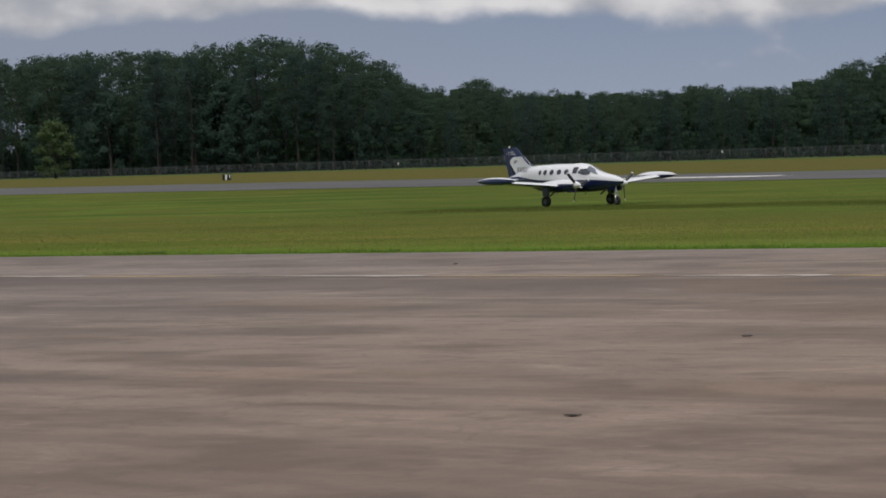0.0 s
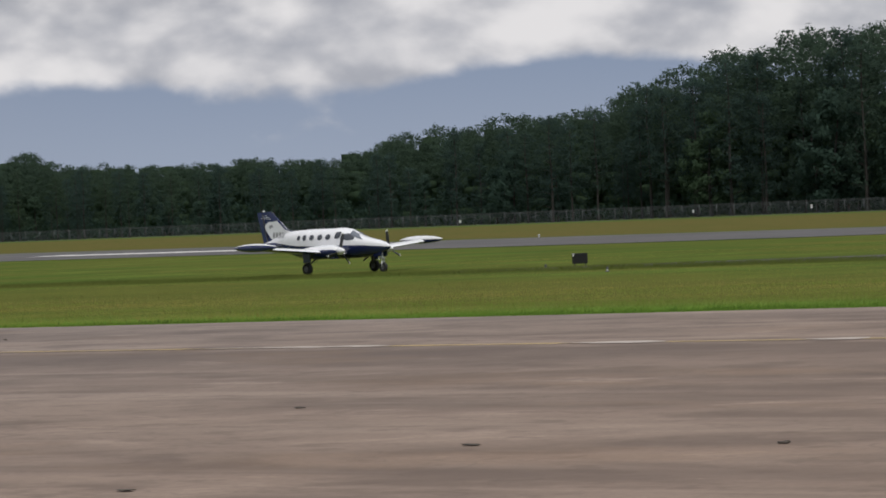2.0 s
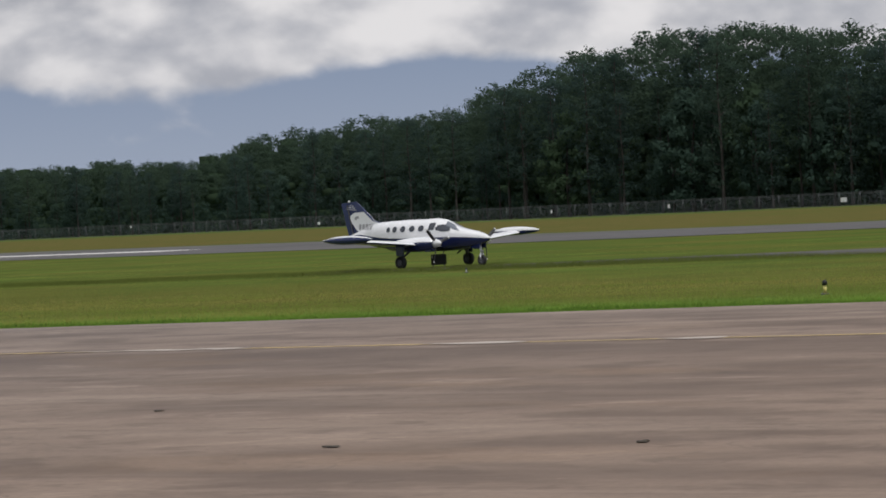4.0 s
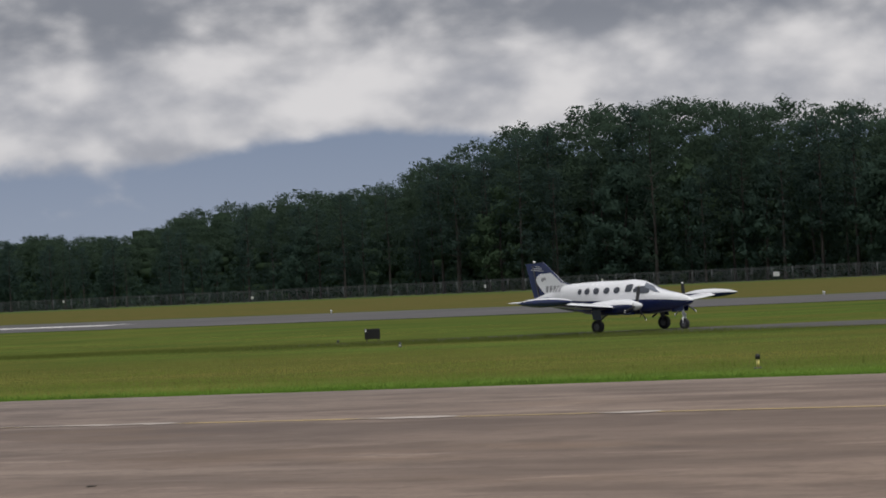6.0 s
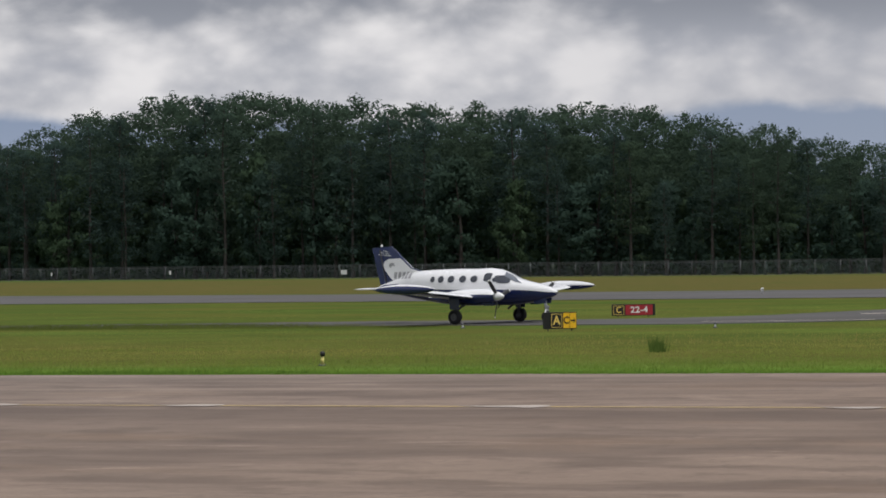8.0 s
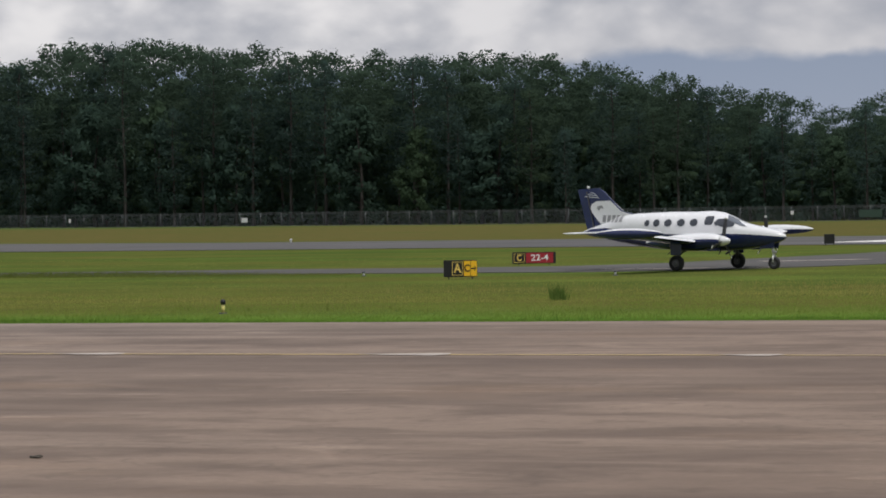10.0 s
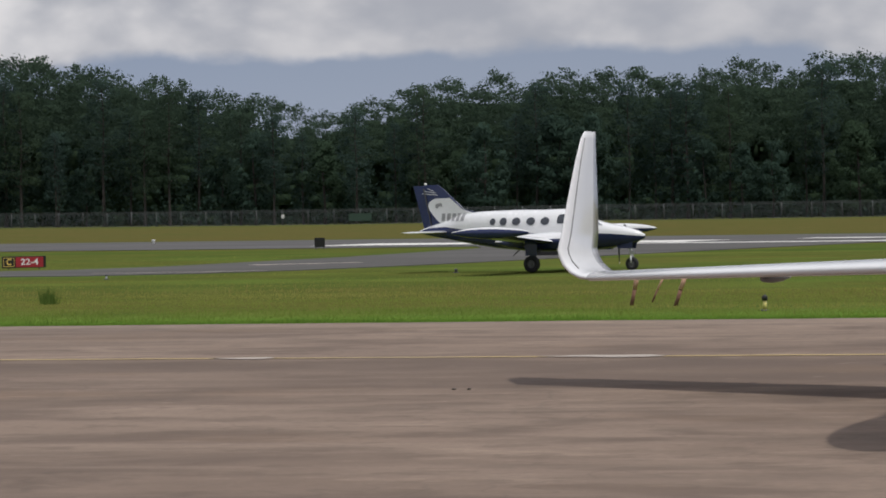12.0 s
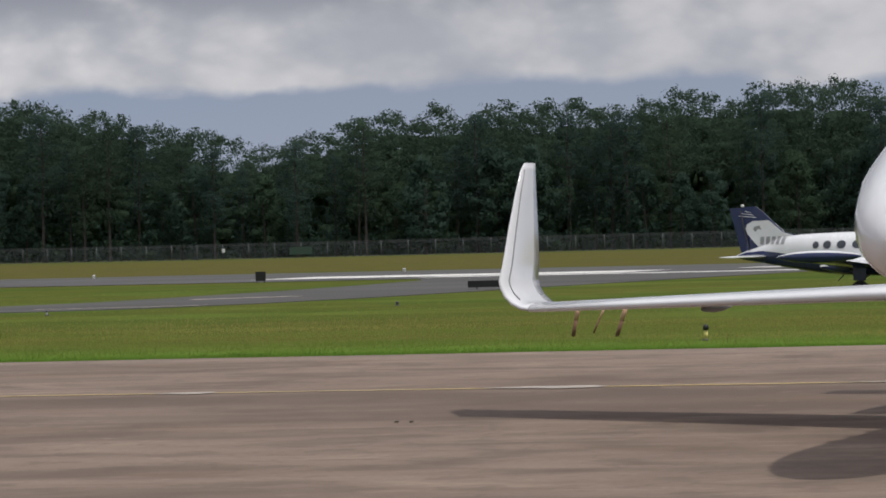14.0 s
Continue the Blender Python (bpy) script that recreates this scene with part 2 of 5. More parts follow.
def foliage_material(name, a, bb):
    """Leaves that reflect and let through light in equal parts."""
    m, g, b = material(name, 0.85, 0, 0.05)
    rnd = g.add("ShaderNodeNewGeometry").outputs["Random Per Island"]
    own = g.add("ShaderNodeObjectInfo").outputs["Random"]
    c = g.mix(rnd, a, bb)
    c = g.mix(g.math("MULTIPLY", own, 0.6), c, tuple(x * 0.72 for x in a))
    odd = g.math("FRACT", g.math("MULTIPLY", own, 17.0))
    c = g.mix(g.band(odd, 0.55, 1.0, 0.0, 0.55), c, (a[0] * 1.25, a[1] * 1.12, a[2] * 0.62))
    return leafy(g, m, b, c, 0.55)


def bark_material():
    m, g, b = material("pine_bark", 0.9, 0, 0.2)
    p = g.add("ShaderNodeTexCoord").outputs["Object"]
    n = g.noise(g.scaled(p, (3, 3, 0.6)), 1.0, 5, 0.7)
    g.put(b.inputs["Base Color"], g.mix(g.band(n, 0.3, 0.7), (0.040, 0.036, 0.034), (0.085, 0.076, 0.070)))
    bump(g, b, n, 0.5, 0.05)
    return m


def glass_material(name, tint):
    m, g, b = material(name, 0.06, 0, 0.6)
    b.inputs["Base Color"].default_value = (*tint, 1)
    b.inputs["Coat Weight"].default_value = 0.15
    return m


M_APRON = apron_material()
M_GROUND = grass_ground_material()
M_BLADE = blade_material("grass_blades", (0.190, 0.255, 0.048), (0.240, 0.290, 0.062), (0.350, 0.305, 0.092))
M_VERGE = blade_material("verge_blades", (0.125, 0.225, 0.034), (0.170, 0.270, 0.046), (0.22, 0.27, 0.06))
M_SEED = blade_material("seeding_grass", (0.215, 0.225, 0.062), (0.255, 0.245, 0.078), (0.30, 0.265, 0.09))
M_ROUGH = blade_material("rough_blades", (0.150, 0.195, 0.045), (0.185, 0.225, 0.055), (0.20, 0.21, 0.06))
M_WEED = blade_material("dark_weed", (0.055, 0.09, 0.02), (0.075, 0.115, 0.03), (0.08, 0.115, 0.03))
M_RUNWAY = asphalt_material("runway_asphalt", (0.122, 0.118, 0.116))
M_TAXI = asphalt_material("taxiway_asphalt", (0.112, 0.108, 0.104))
M_WHITELINE = plain("runway_paint", (0.72, 0.70, 0.66), 0.7, 0, 0.15, 0.4)
M_YELLOWLINE = paint_line_material("worn_yellow_paint", (0.50, 0.36, 0.15))
M_PALELINE = paint_line_material("pale_repair", (0.44, 0.375, 0.325))
# pine and broadleaf colours have some blue of the distance haze mixed in
M_PINE = foliage_material("pine_needles", (0.060, 0.100, 0.086), (0.073, 0.116, 0.098))
M_LEAF = foliage_material("broad_leaves", (0.060, 0.104, 0.080), (0.073, 0.118, 0.090))
M_BUSH = foliage_material("pale_leaves", (0.105, 0.155, 0.07), (0.125, 0.18, 0.085))
M_BARK = bark_material()
M_GALV = plain("galvanised_steel", (0.135, 0.145, 0.15), 0.7, 0.2)
M_WIRE = plain("dull_wire", (0.17, 0.185, 0.195), 0.8, 0.1)
M_WHITE = plain("white_gloss_paint", (0.80, 0.80, 0.81), 0.22, 0, 0.03, 1.2, coat=0.5)
M_NAVY = plain("navy_gloss_paint", (0.012, 0.022, 0.095), 0.2, 0, 0.15, 1.2, coat=0.6)
M_GREY = plain("grey_marking", (0.30, 0.30, 0.31), 0.4)
M_DARKGLASS = glass_material("smoked_window", (0.045, 0.05, 0.062))
M_RUBBER = plain("tyre_rubber", (0.022, 0.022, 0.024), 0.8)
M_ALLOY = plain("bare_alloy", (0.55, 0.55, 0.56), 0.35, 0.9)
M_RIM = plain("dull_wheel_paint", (0.16, 0.16, 0.165), 0.5, 0.3)
M_PROP = plain("black_blade_paint", (0.03, 0.03, 0.033), 0.4)
# paler than the side panes: the lighter cockpit inside is put into the colour
M_SCREEN = glass_material("grey_windscreen", (0.13, 0.145, 0.17))
M_STRUT = plain("dark_strut", (0.10, 0.10, 0.11), 0.45, 0.3)
M_BLACK = plain("black_sign_face", (0.012, 0.012, 0.012), 0.45)
M_YELLOW = plain("yellow_sign_face", (0.92, 0.54, 0.02), 0.4, 0, 0.05)
M_RED = plain("red_sign_face", (0.36, 0.022, 0.035), 0.4, 0, 0.06)
M_SIGNWHITE = plain("sign_lettering_white", (0.8, 0.8, 0.78), 0.5)
M_SIGNYELLOW = plain("sign_lettering_yellow", (0.85, 0.62, 0.15), 0.5)
M_POSTYELLOW = plain("pale_yellow_tube", (0.75, 0.66, 0.22), 0.5)
M_WOOD = plain("stained_stake", (0.20, 0.10, 0.065), 0.8, 0, 0.3)
M_ORANGE = plain("faded_orange_tape", (0.72, 0.42, 0.30), 0.6, 0, 0.2)
M_EARTH = plain("dry_clod", (0.06, 0.05, 0.038), 0.95, 0, 0.35, 20.0)
M_GREENPANEL = plain("green_panel", (0.045, 0.085, 0.06), 0.6)


# ================= mesh helpers =================
def mesh(name, verts, faces, mat, smooth=False):
    me = bpy.data.meshes.new(name)
    me.from_pydata([tuple(v) for v in verts], [], faces)
    me.materials.append(mat)
    if smooth:
        me.polygons.foreach_set("use_smooth", [True] * len(me.polygons))
    me.update()
    return me


def part(name, me, parent, label=""):
    ob = new(name, me)
    ob.parent = parent
    return tagged(ob, label)


def root(name, m, label, category, group="", kind=""):
    ob = new(name)
    ob.empty_display_size = 0.3
    ob.matrix_world = m
    return tagged(ob, label, category, group, kind)


def loft(name, rings, mat, caps=True, closed=True, smooth=True):
    n = len(rings[0])
    verts = [v for r in rings for v in r]
    faces = []
    for i in range(len(rings) - 1):
        for j in range(n if closed else n - 1):
            k = (j + 1) % n
            faces.append((i * n + j, i * n + k, (i + 1) * n + k, (i + 1) * n + j))
    if caps and closed:
        faces.append(tuple(range(n - 1, -1, -1)))
        faces.append(tuple((len(rings) - 1) * n + j for j in range(n)))
    return mesh(name, verts, faces, mat, smooth)


def box_data(x0, x1, y0, y1, z0, z1):
    v = [(x, y, z) for x in (x0, x1) for y in (y0, y1) for z in (z0, z1)]
    f = [(0, 1, 3, 2), (4, 6, 7, 5), (0, 4, 5, 1), (2, 3, 7, 6), (0, 2, 6, 4), (1, 5, 7, 3)]
    return v, f


def bevel_box(name, x0, x1, y0, y1, z0, z1, mat, r=0.01):
    bm = bmesh.new()
    v, f = box_data(x0, x1, y0, y1, z0, z1)
    bv = [bm.verts.new(p) for p in v]
    for q in f:
        bm.faces.new([bv[i] for i in q])
    bmesh.ops.recalc_face_normals(bm, faces=bm.faces)
    bmesh.ops.bevel(bm, geom=bm.edges[:], offset=r, segments=2, affect="EDGES")
    me = bpy.data.meshes.new(name)
    bm.to_mesh(me)
    bm.free()
    me.materials.append(mat)
    return me


def tube(name, points, radii, mat, n=10):
    """A round bar along points."""
    rings = []
    for i, p in enumerate(points):
        a, b = Vector(points[max(0, i - 1)]), Vector(points[min(len(points) - 1, i + 1)])
        d = (b - a).normalized()
        s = d.orthogonal().normalized() if abs(d.z) > 0.9 else d.cross(Vector((0, 0, 1))).normalized()
        t = d.cross(s)
        rings.append([Vector(p) + radii[i] * (math.cos(k * 2 * math.pi / n) * s + math.sin(k * 2 * math.pi / n) * t) for k in range(n)])
    return loft(name, rings, mat)


def text_mesh(name, body, size, mat):
    cu = bpy.data.curves.new(name, "FONT")
    cu.body, cu.size, cu.align_x, cu.align_y, cu.extrude = body, size, "CENTER", "CENTER", 0.004
    cu.offset = 0.018 * size
    tmp = new(name, cu)
    bpy.context.view_layer.update()
    me = bpy.data.meshes.new_from_object(tmp.evaluated_get(bpy.context.evaluated_depsgraph_get()))
    bpy.data.objects.remove(tmp)
    bpy.data.curves.remove(cu)
    me.materials.clear()
    me.materials.append(mat)
    return me


# ================= ground =================
SKEW = radians(15.0)                       # the runway's normal lies 15 degrees clockwise of +y
NRM = Vector((math.sin(SKEW), math.cos(SKEW), 0))
ALG = Vector((math.cos(SKEW), -math.sin(SKEW), 0))


def smooth01(v):
    v = max(0.0, min(1.0, v))
    return v * v * (3 - 2 * v)


def height(x, y):
    """The lie of the land: level round the apron, rising gently to the far end of the field."""
    perp = x * NRM.x + y * NRM.y
    west = min(max(0.0, -x - 120.0), 900.0)
    return 0.005 * west * smooth01((perp - 40) / 200) + 0.30 * smooth01((perp - 240) / 180)


def field(al, pe):
    p = ALG * al + NRM * pe
    return Vector((p.x, p.y, height(p.x, p.y)))


ALONGS = [-5000, -3000, -2000, -1500, -1300] + list(range(-1200, 260, 20)) + [300, 400, 600, 1000, 2000, 4000]
PERPS = [-4000, -1500, -500, -200, -60, 0, 30, 60, 90, 120, 150, 175, 200, 225, 240, 270, 300, 330, 360, 390, 420, 450, 480, 520, 600, 800, 1500, 4900]


def strip(name, mat, perps, alongs, lift):
    verts = [field(a, p) + Vector((0, 0, lift)) for p in perps for a in alongs]
    n = len(alongs)
    faces = [(i * n + j, i * n + j + 1, (i + 1) * n + j + 1, (i + 1) * n + j) for i in range(len(perps) - 1) for j in range(n - 1)]
    return mesh(name, verts, faces, mat, True)


ground = tagged(new("ground", strip("ground", M_GROUND, PERPS, ALONGS, 0.0)), "mown airfield grass, green to straw-coloured", "grass", kind="structure")
runway = tagged(new("runway", strip("runway", M_RUNWAY, [175, 200, 225], ALONGS[3:-3], 0.03)), "grey asphalt runway across the grass field", "runway", kind="structure")


def slab(name, outline, z, mat):
    n = len(outline)
    verts = [(x, y, z) for x, y in outline] + [(x, y, z - 0.12) for x, y in outline]
    faces = [tuple(range(n))] + [(i, n + i, n + (i + 1) % n, (i + 1) % n) for i in range(n)]
    me = mesh(name, verts, faces, mat)
    bm = bmesh.new()
    bm.from_mesh(me)
    bmesh.ops.triangulate(bm, faces=[f for f in bm.faces if len(f.verts) > 4])
    bmesh.ops.recalc_face_normals(bm, faces=bm.faces)
    bm.to_mesh(me)
    bm.free()
    return me


def edge_line(x0, x1, y, step, amp):
    return [(x, y + amp * (noise.noise((x * 0.35, y, 0)) + 0.5 * noise.noise((x * 1.7, y, 3)))) for x in np.arange(x0, x1 + 0.01, step)]


apron_outline = [(-260, -120), (160, -120)] + edge_line(-260, 160, 63.4, 0.5, 0.14)[::-1]
apron = tagged(new("apron", slab("apron", apron_outline, 0.02, M_APRON)), "weathered tan-grey concrete apron with stains", "apron", kind="structure")

taxi_near = [(-80, 120.0), (-62, 118.6), (-49, 117.2), (-35.5, 115.4), (-31, 117.5), (-27.5, 122.2), (-24, 130), (-21.5, 138), (-17, 153), (-12, 169), (-6, 186.0)]
taxi_far = [(-32, 190.0), (-30.4, 182), (-31.2, 170), (-33, 154), (-34.5, 146), (-37, 133), (-40, 128), (-46, 126.6), (-53, 127.2), (-66, 125.5), (-80, 122.5)]
taxiway = tagged(new("taxiway", slab("taxiway", taxi_near + taxi_far, 0.028, M_TAXI)), "grey asphalt taxiway curving up to the runway", "taxiway", kind="structure")


def ribbon(name, a, b, width, z, mat, step=0.5, ragged=0.0, taper=0.0):
    """A painted line on the ground from a to b, with uneven edges where the paint has worn."""
    a, b = Vector((*a, 0)), Vector((*b, 0))
    d = (b - a).normalized()
    s = Vector((-d.y, d.x, 0))
    n = max(1, int((b - a).length / step))
    verts = []
    for i in range(n + 1):
        p = a + (b - a) * i / n
        for k in (-1, 1):
            w = width / 2 * (1 + ragged * noise.noise((p.x * 1.3, p.y * 1.3, 5.0 * k))) * (1.0 if taper == 0 else min(1.0, (0.03 + i / n) / taper, (1.0 - i / n) / 0.12 + 0.05))
            q = p + s * k * w
            verts.append((q.x, q.y, height(q.x, q.y) + z))
    return mesh(name, verts, [(2 * i, 2 * i + 2, 2 * i + 3, 2 * i + 1) for i in range(n)], mat)


# worn taxi line along the apron, with pale repaired stretches on it
line = tagged(new("apron_line", ribbon("apron_line", (-150, 53.0), (60, 45.9), 0.24, 0.028, M_YELLOWLINE, 0.5, 0.5)),
              "worn thin yellow guide line on concrete", "road marking", kind="structure")
for x0, x1, w in ((-62, -56.6, 0.45), (-52.1, -44.8, 0.55), (-39, -33.9, 0.55), (-30.0, -27.6, 0.75), (-24.9, -23.5, 0.6), (-19.0, -17.3, 0.8), (-12.6, -11.5, 0.7), (-7.2, -5.1, 0.9), (-1.5, 1.5, 0.5)):
    y0, y1 = 47.93 - x0 * 0.0338, 47.93 - x1 * 0.0338
    tagged(new("pale_patch", ribbon("pale_patch", (x0, y0), (x1, y1), w, 0.032, M_PALELINE, 0.15, 0.9, 0.7)),
           "pale worn patch along the guide line", "road marking", kind="structure")

def runway_bar(name, a0, a1, perp, width):
    verts, al = [], np.linspace(a0, a1, max(2, int((a1 - a0) / 10)))
    for a in al:
        for p in (perp, perp + width):
            verts.append(field(a, p) + Vector((0, 0, 0.05)))
    me = mesh(name, verts, [(2 * i, 2 * i + 2, 2 * i + 3, 2 * i + 1) for i in range(len(al) - 1)], M_WHITELINE)
    return tagged(new(name, me), "white painted runway stripe", "road marking", kind="structure")


runway_bar("runway_stripe", -292, -241, 194, 5)
runway_bar("runway_stripe", -97, -70, 184.5, 10)
runway_bar("runway_stripe", -82, -46, 179.0, 3.5)
runway_bar("runway_stripe", -66, 60, 196, 4.5)
hold = ribbon("hold_marking", (-33.0, 134.3), (-28.6, 137.0), 1.2, 0.034, M_PALELINE, 0.4, 0.5)
tagged(new("hold_marking", hold), "faded pale hold marking across the taxiway", "road marking", kind="structure")
hold2 = ribbon("hold_marking", (-29.0, 120.5), (-36.0, 119.6), 0.5, 0.034, M_PALELINE, 0.4, 0.5)
tagged(new("hold_marking", hold2), "faded pale line along the taxiway edge", "road marking", kind="structure")


# ================= grass =================
def tufts(name, spots, blades, mat, label):
    """Clumps of bent blades: spots are x, y, height, spread."""
    rng = np.random.default_rng(7)
    s = np.repeat(np.array(spots), blades, axis=0)
    n = len(s)
    ang, lean = rng.uniform(0, 2 * np.pi, n), rng.uniform(0.05, 0.55, n)
    r = s[:, 3] * np.sqrt(rng.uniform(0, 1, n))
    t2 = rng.uniform(0, 2 * np.pi, n)
    bx, by = s[:, 0] + r * np.cos(t2), s[:, 1] + r * np.sin(t2)
    h = s[:, 2] * rng.uniform(0.55, 1.1, n)
    w = 0.006 + 0.03 * h
    px, py = -np.sin(ang), np.cos(ang)
    bz = np.array([height(x, y) for x, y in zip(bx, by)])
    v = np.zeros((n, 3, 3))
    v[:, 0] = np.stack([bx - px * w, by - py * w, bz], 1)
    v[:, 1] = np.stack([bx + px * w, by + py * w, bz], 1)
    v[:, 2] = np.stack([bx + np.cos(ang) * lean * h, by + np.sin(ang) * lean * h, bz + h], 1)
    away = np.cross(v[:, 1] - v[:, 0], v[:, 2] - v[:, 0])[:, 1] > 0
    v[away] = v[away][:, ::-1]
    me = bpy.data.meshes.new(name)
    me.from_pydata(v.reshape(-1, 3).tolist(), [], np.arange(3 * n).reshape(-1, 3).tolist())
    me.materials.append(mat)
    up = np.stack([np.cos(ang) * 0.25, np.sin(ang) * 0.2 - 0.35, np.ones(n)], 1)
    up /= np.linalg.norm(up, axis=1)[:, None]
    me.normals_split_custom_set_from_vertices(np.repeat(up, 3, axis=0).tolist())
    return tagged(new(name, me), label, "grass", kind="stuff")


def on_taxiway(x, y):
    """True on the asphalt and just before it, where the grass is kept short."""
    if x < -80 or x > -5 or y < 108:
        return False
    nx, ny = [q[0] for q in taxi_near], [q[1] for q in taxi_near]
    if y > 116 and x > -35.5:
        return True
    low = float(np.interp(x, nx, ny)) - 2.5
    return low < y < 131


def scatter(rng, n, y0, y1, power, h0, h1, spread, clump=0.0):
    out = []
    while len(out) < n:
        y = y0 + (y1 - y0) * rng.uniform() ** power
        x = rng.uniform(-1.28 * y - 4, 0.09 * y + 5)
        k = noise.noise((x * 0.09, y * 0.22, 1.0))
        if clump and k < clump * (rng.uniform() - 0.5):
            continue
        if x < -120 or on_taxiway(x, y):
            continue
        out.append((x, y, rng.uniform(h0, h1) * (1 + 0.45 * k), spread))
    return out


rng = np.random.default_rng(3)
verge = [(x, 63.5 + abs(rng.normal(0, 0.35)), rng.uniform(0.035, 0.10) * (1 + 0.7 * noise.noise((x * 0.12, 2.0, 0))), 0.18) for x in rng.uniform(-95, 14, 6500)]
tufts("verge_grass", verge, 6, M_VERGE, "bright green uncut grass along the concrete edge")
tufts("near_grass", scatter(rng, 34000, 63.8, 86, 1.4, 0.03, 0.09, 0.36), 5, M_BLADE, "bright green ankle-high grass")
tufts("seed_grass", scatter(rng, 3600, 66, 96, 1.0, 0.08, 0.20, 0.6, 0.9), 4, M_SEED, "straw-coloured seeding grass stalks")
tufts("field_grass", scatter(rng, 15000, 86, 165, 1.2, 0.03, 0.07, 0.9), 5, M_BLADE, "olive-green field grass")
# rough uncut grass before the western stretch of the taxiway
rough = []
for x in rng.uniform(-112, -45, 9000):
    edge = float(np.interp(x, [-112, -80, -62, -49], [121.5, 119.5, 118.2, 117.0]))
    grown = smooth01((-44 - x) / 16)
    rough.append((x, edge + rng.uniform(-4.0, 1.0 + 2.5 * grown), rng.uniform(0.10, 0.21) * (0.25 + 0.75 * grown), 0.5))
tufts("rough_grass", rough, 5, M_ROUGH, "dull green rough grass along the taxiway edge")
dark_spots = []
for cx, cy, w, n in ((-33.5, 64.1, 3.2, 160), (-39.5, 64.0, 2.0, 60), (-47, 64.0, 1.6, 50), (-61, 64.1, 1.5, 50), (-29, 63.9, 1.2, 40), (-14, 63.9, 2.0, 50), (-9, 63.9, 1.0, 30), (-71, 64.2, 2.5, 70), (-52, 64.0, 4.0, 80), (-20, 63.9, 1.5, 30)):
    for _ in range(n):
        dark_spots.append((cx + rng.normal(0, w / 2), cy + abs(rng.normal(0, 0.3)), rng.uniform(0.07, 0.17), 0.15))
for x in rng.uniform(-95, 14, 900):
    dark_spots.append((x, 63.45 + abs(rng.normal(0, 0.08)), rng.uniform(0.03, 0.08), 0.16))
tufts("verge_weeds", dark_spots, 5, M_WEED, "dark green weeds at the concrete edge")
shrub_spots = [(-25.15 + rng.normal(0, 0.09), 79.3 + rng.normal(0, 0.12), rng.uniform(0.22, 0.56), 0.07) for _ in range(40)]
tufts("tall_weed", shrub_spots, 5, M_WEED, "dark green tall weed clump standing in the grass")


# ================= woods =================
def trunk_mesh(name, h, r, limbs, rng, wander=0.25):
    """A tapered trunk with a few upswept limbs, in one mesh."""
    verts, faces = [], []

    def bar(points, radii, n):
        base = len(verts)
        for p, rad in zip(points, radii):
            verts.extend((p[0] + rad * math.cos(2 * math.pi * k / n), p[1] + rad * math.sin(2 * math.pi * k / n), p[2]) for k in range(n))
        for i in range(len(points) - 1):
            for k in range(n):
                faces.append((base + i * n + k, base + i * n + (k + 1) % n, base + (i + 1) * n + (k + 1) % n, base + (i + 1) * n + k))

    zs = np.linspace(0, h, 7)
    pts = [(wander * math.sin(z * 0.23 + 1) * z / h, wander * math.cos(z * 0.31) * z / h, z) for z in zs]
    bar(pts, [r * (1.25 if i == 0 else 1 - 0.13 * i) for i in range(7)], 7)
    for z, a, ln in limbs:
        bar([(0, 0, z), (0.5 * ln * math.cos(a), 0.5 * ln * math.sin(a), z + 0.18 * ln), (ln * math.cos(a), ln * math.sin(a), z + 0.25 * ln)],
            [0.13, 0.08, 0.03], 4)
    return mesh(name, verts, faces, M_BARK, True)


def leaf_normals(d, c, rng):
    """Leaves shade with the round of their clump and with the crown's outside."""
    out = c[:, :3] * np.array([1, 1, 0])
    out = out / (np.linalg.norm(out, axis=1)[:, None] + 1.0)
    nrm = d * 0.60 + out * 0.6 + rng.normal(size=d.shape) * 0.10 + np.array([0, 0, 0.35])
    return nrm / np.linalg.norm(nrm, axis=1)[:, None]


def hearts(clumps, cuts, rng, fill):
    """The dense inside of each clump: a knobbly mass of quads."""
    quads = []
    g = np.linspace(-1, 1, cuts + 1)
    for ax in range(3):
        for sgn in (-1, 1):
            for i in range(cuts):
                for j in range(cuts):
                    q = []
                    for a, b in ((g[i], g[j]), (g[i + 1], g[j]), (g[i + 1], g[j + 1]), (g[i], g[j + 1])):
                        p = np.zeros(3)
                        p[ax], p[(ax + 1) % 3], p[(ax + 2) % 3] = sgn, a, b
                        q.append(p / np.linalg.norm(p))
                    quads.append(q if sgn > 0 else q[::-1])
    base = np.array(quads).reshape(-1, 3)
    out, nor = [], []
    for x, y, z, rx, rz in clumps:
        t, ph = rng.uniform(0, 6.28), rng.uniform(0, 6.28, 3)
        c, s = math.cos(t), math.sin(t)
        d = np.stack([base[:, 0] * c - base[:, 1] * s, base[:, 0] * s + base[:, 1] * c, base[:, 2]], 1)
        k = fill * (1 + 0.16 * np.sin(3.1 * d[:, 0] + ph[0]) + 0.16 * np.sin(3.7 * d[:, 1] + ph[1]) + 0.12 * np.sin(4.3 * d[:, 2] + ph[2]))
        out.append(np.array([x, y, z]) + d * k[:, None] * np.array([rx, rx, rz]))
        nor.append(d)
    return np.concatenate(out), np.concatenate(nor)


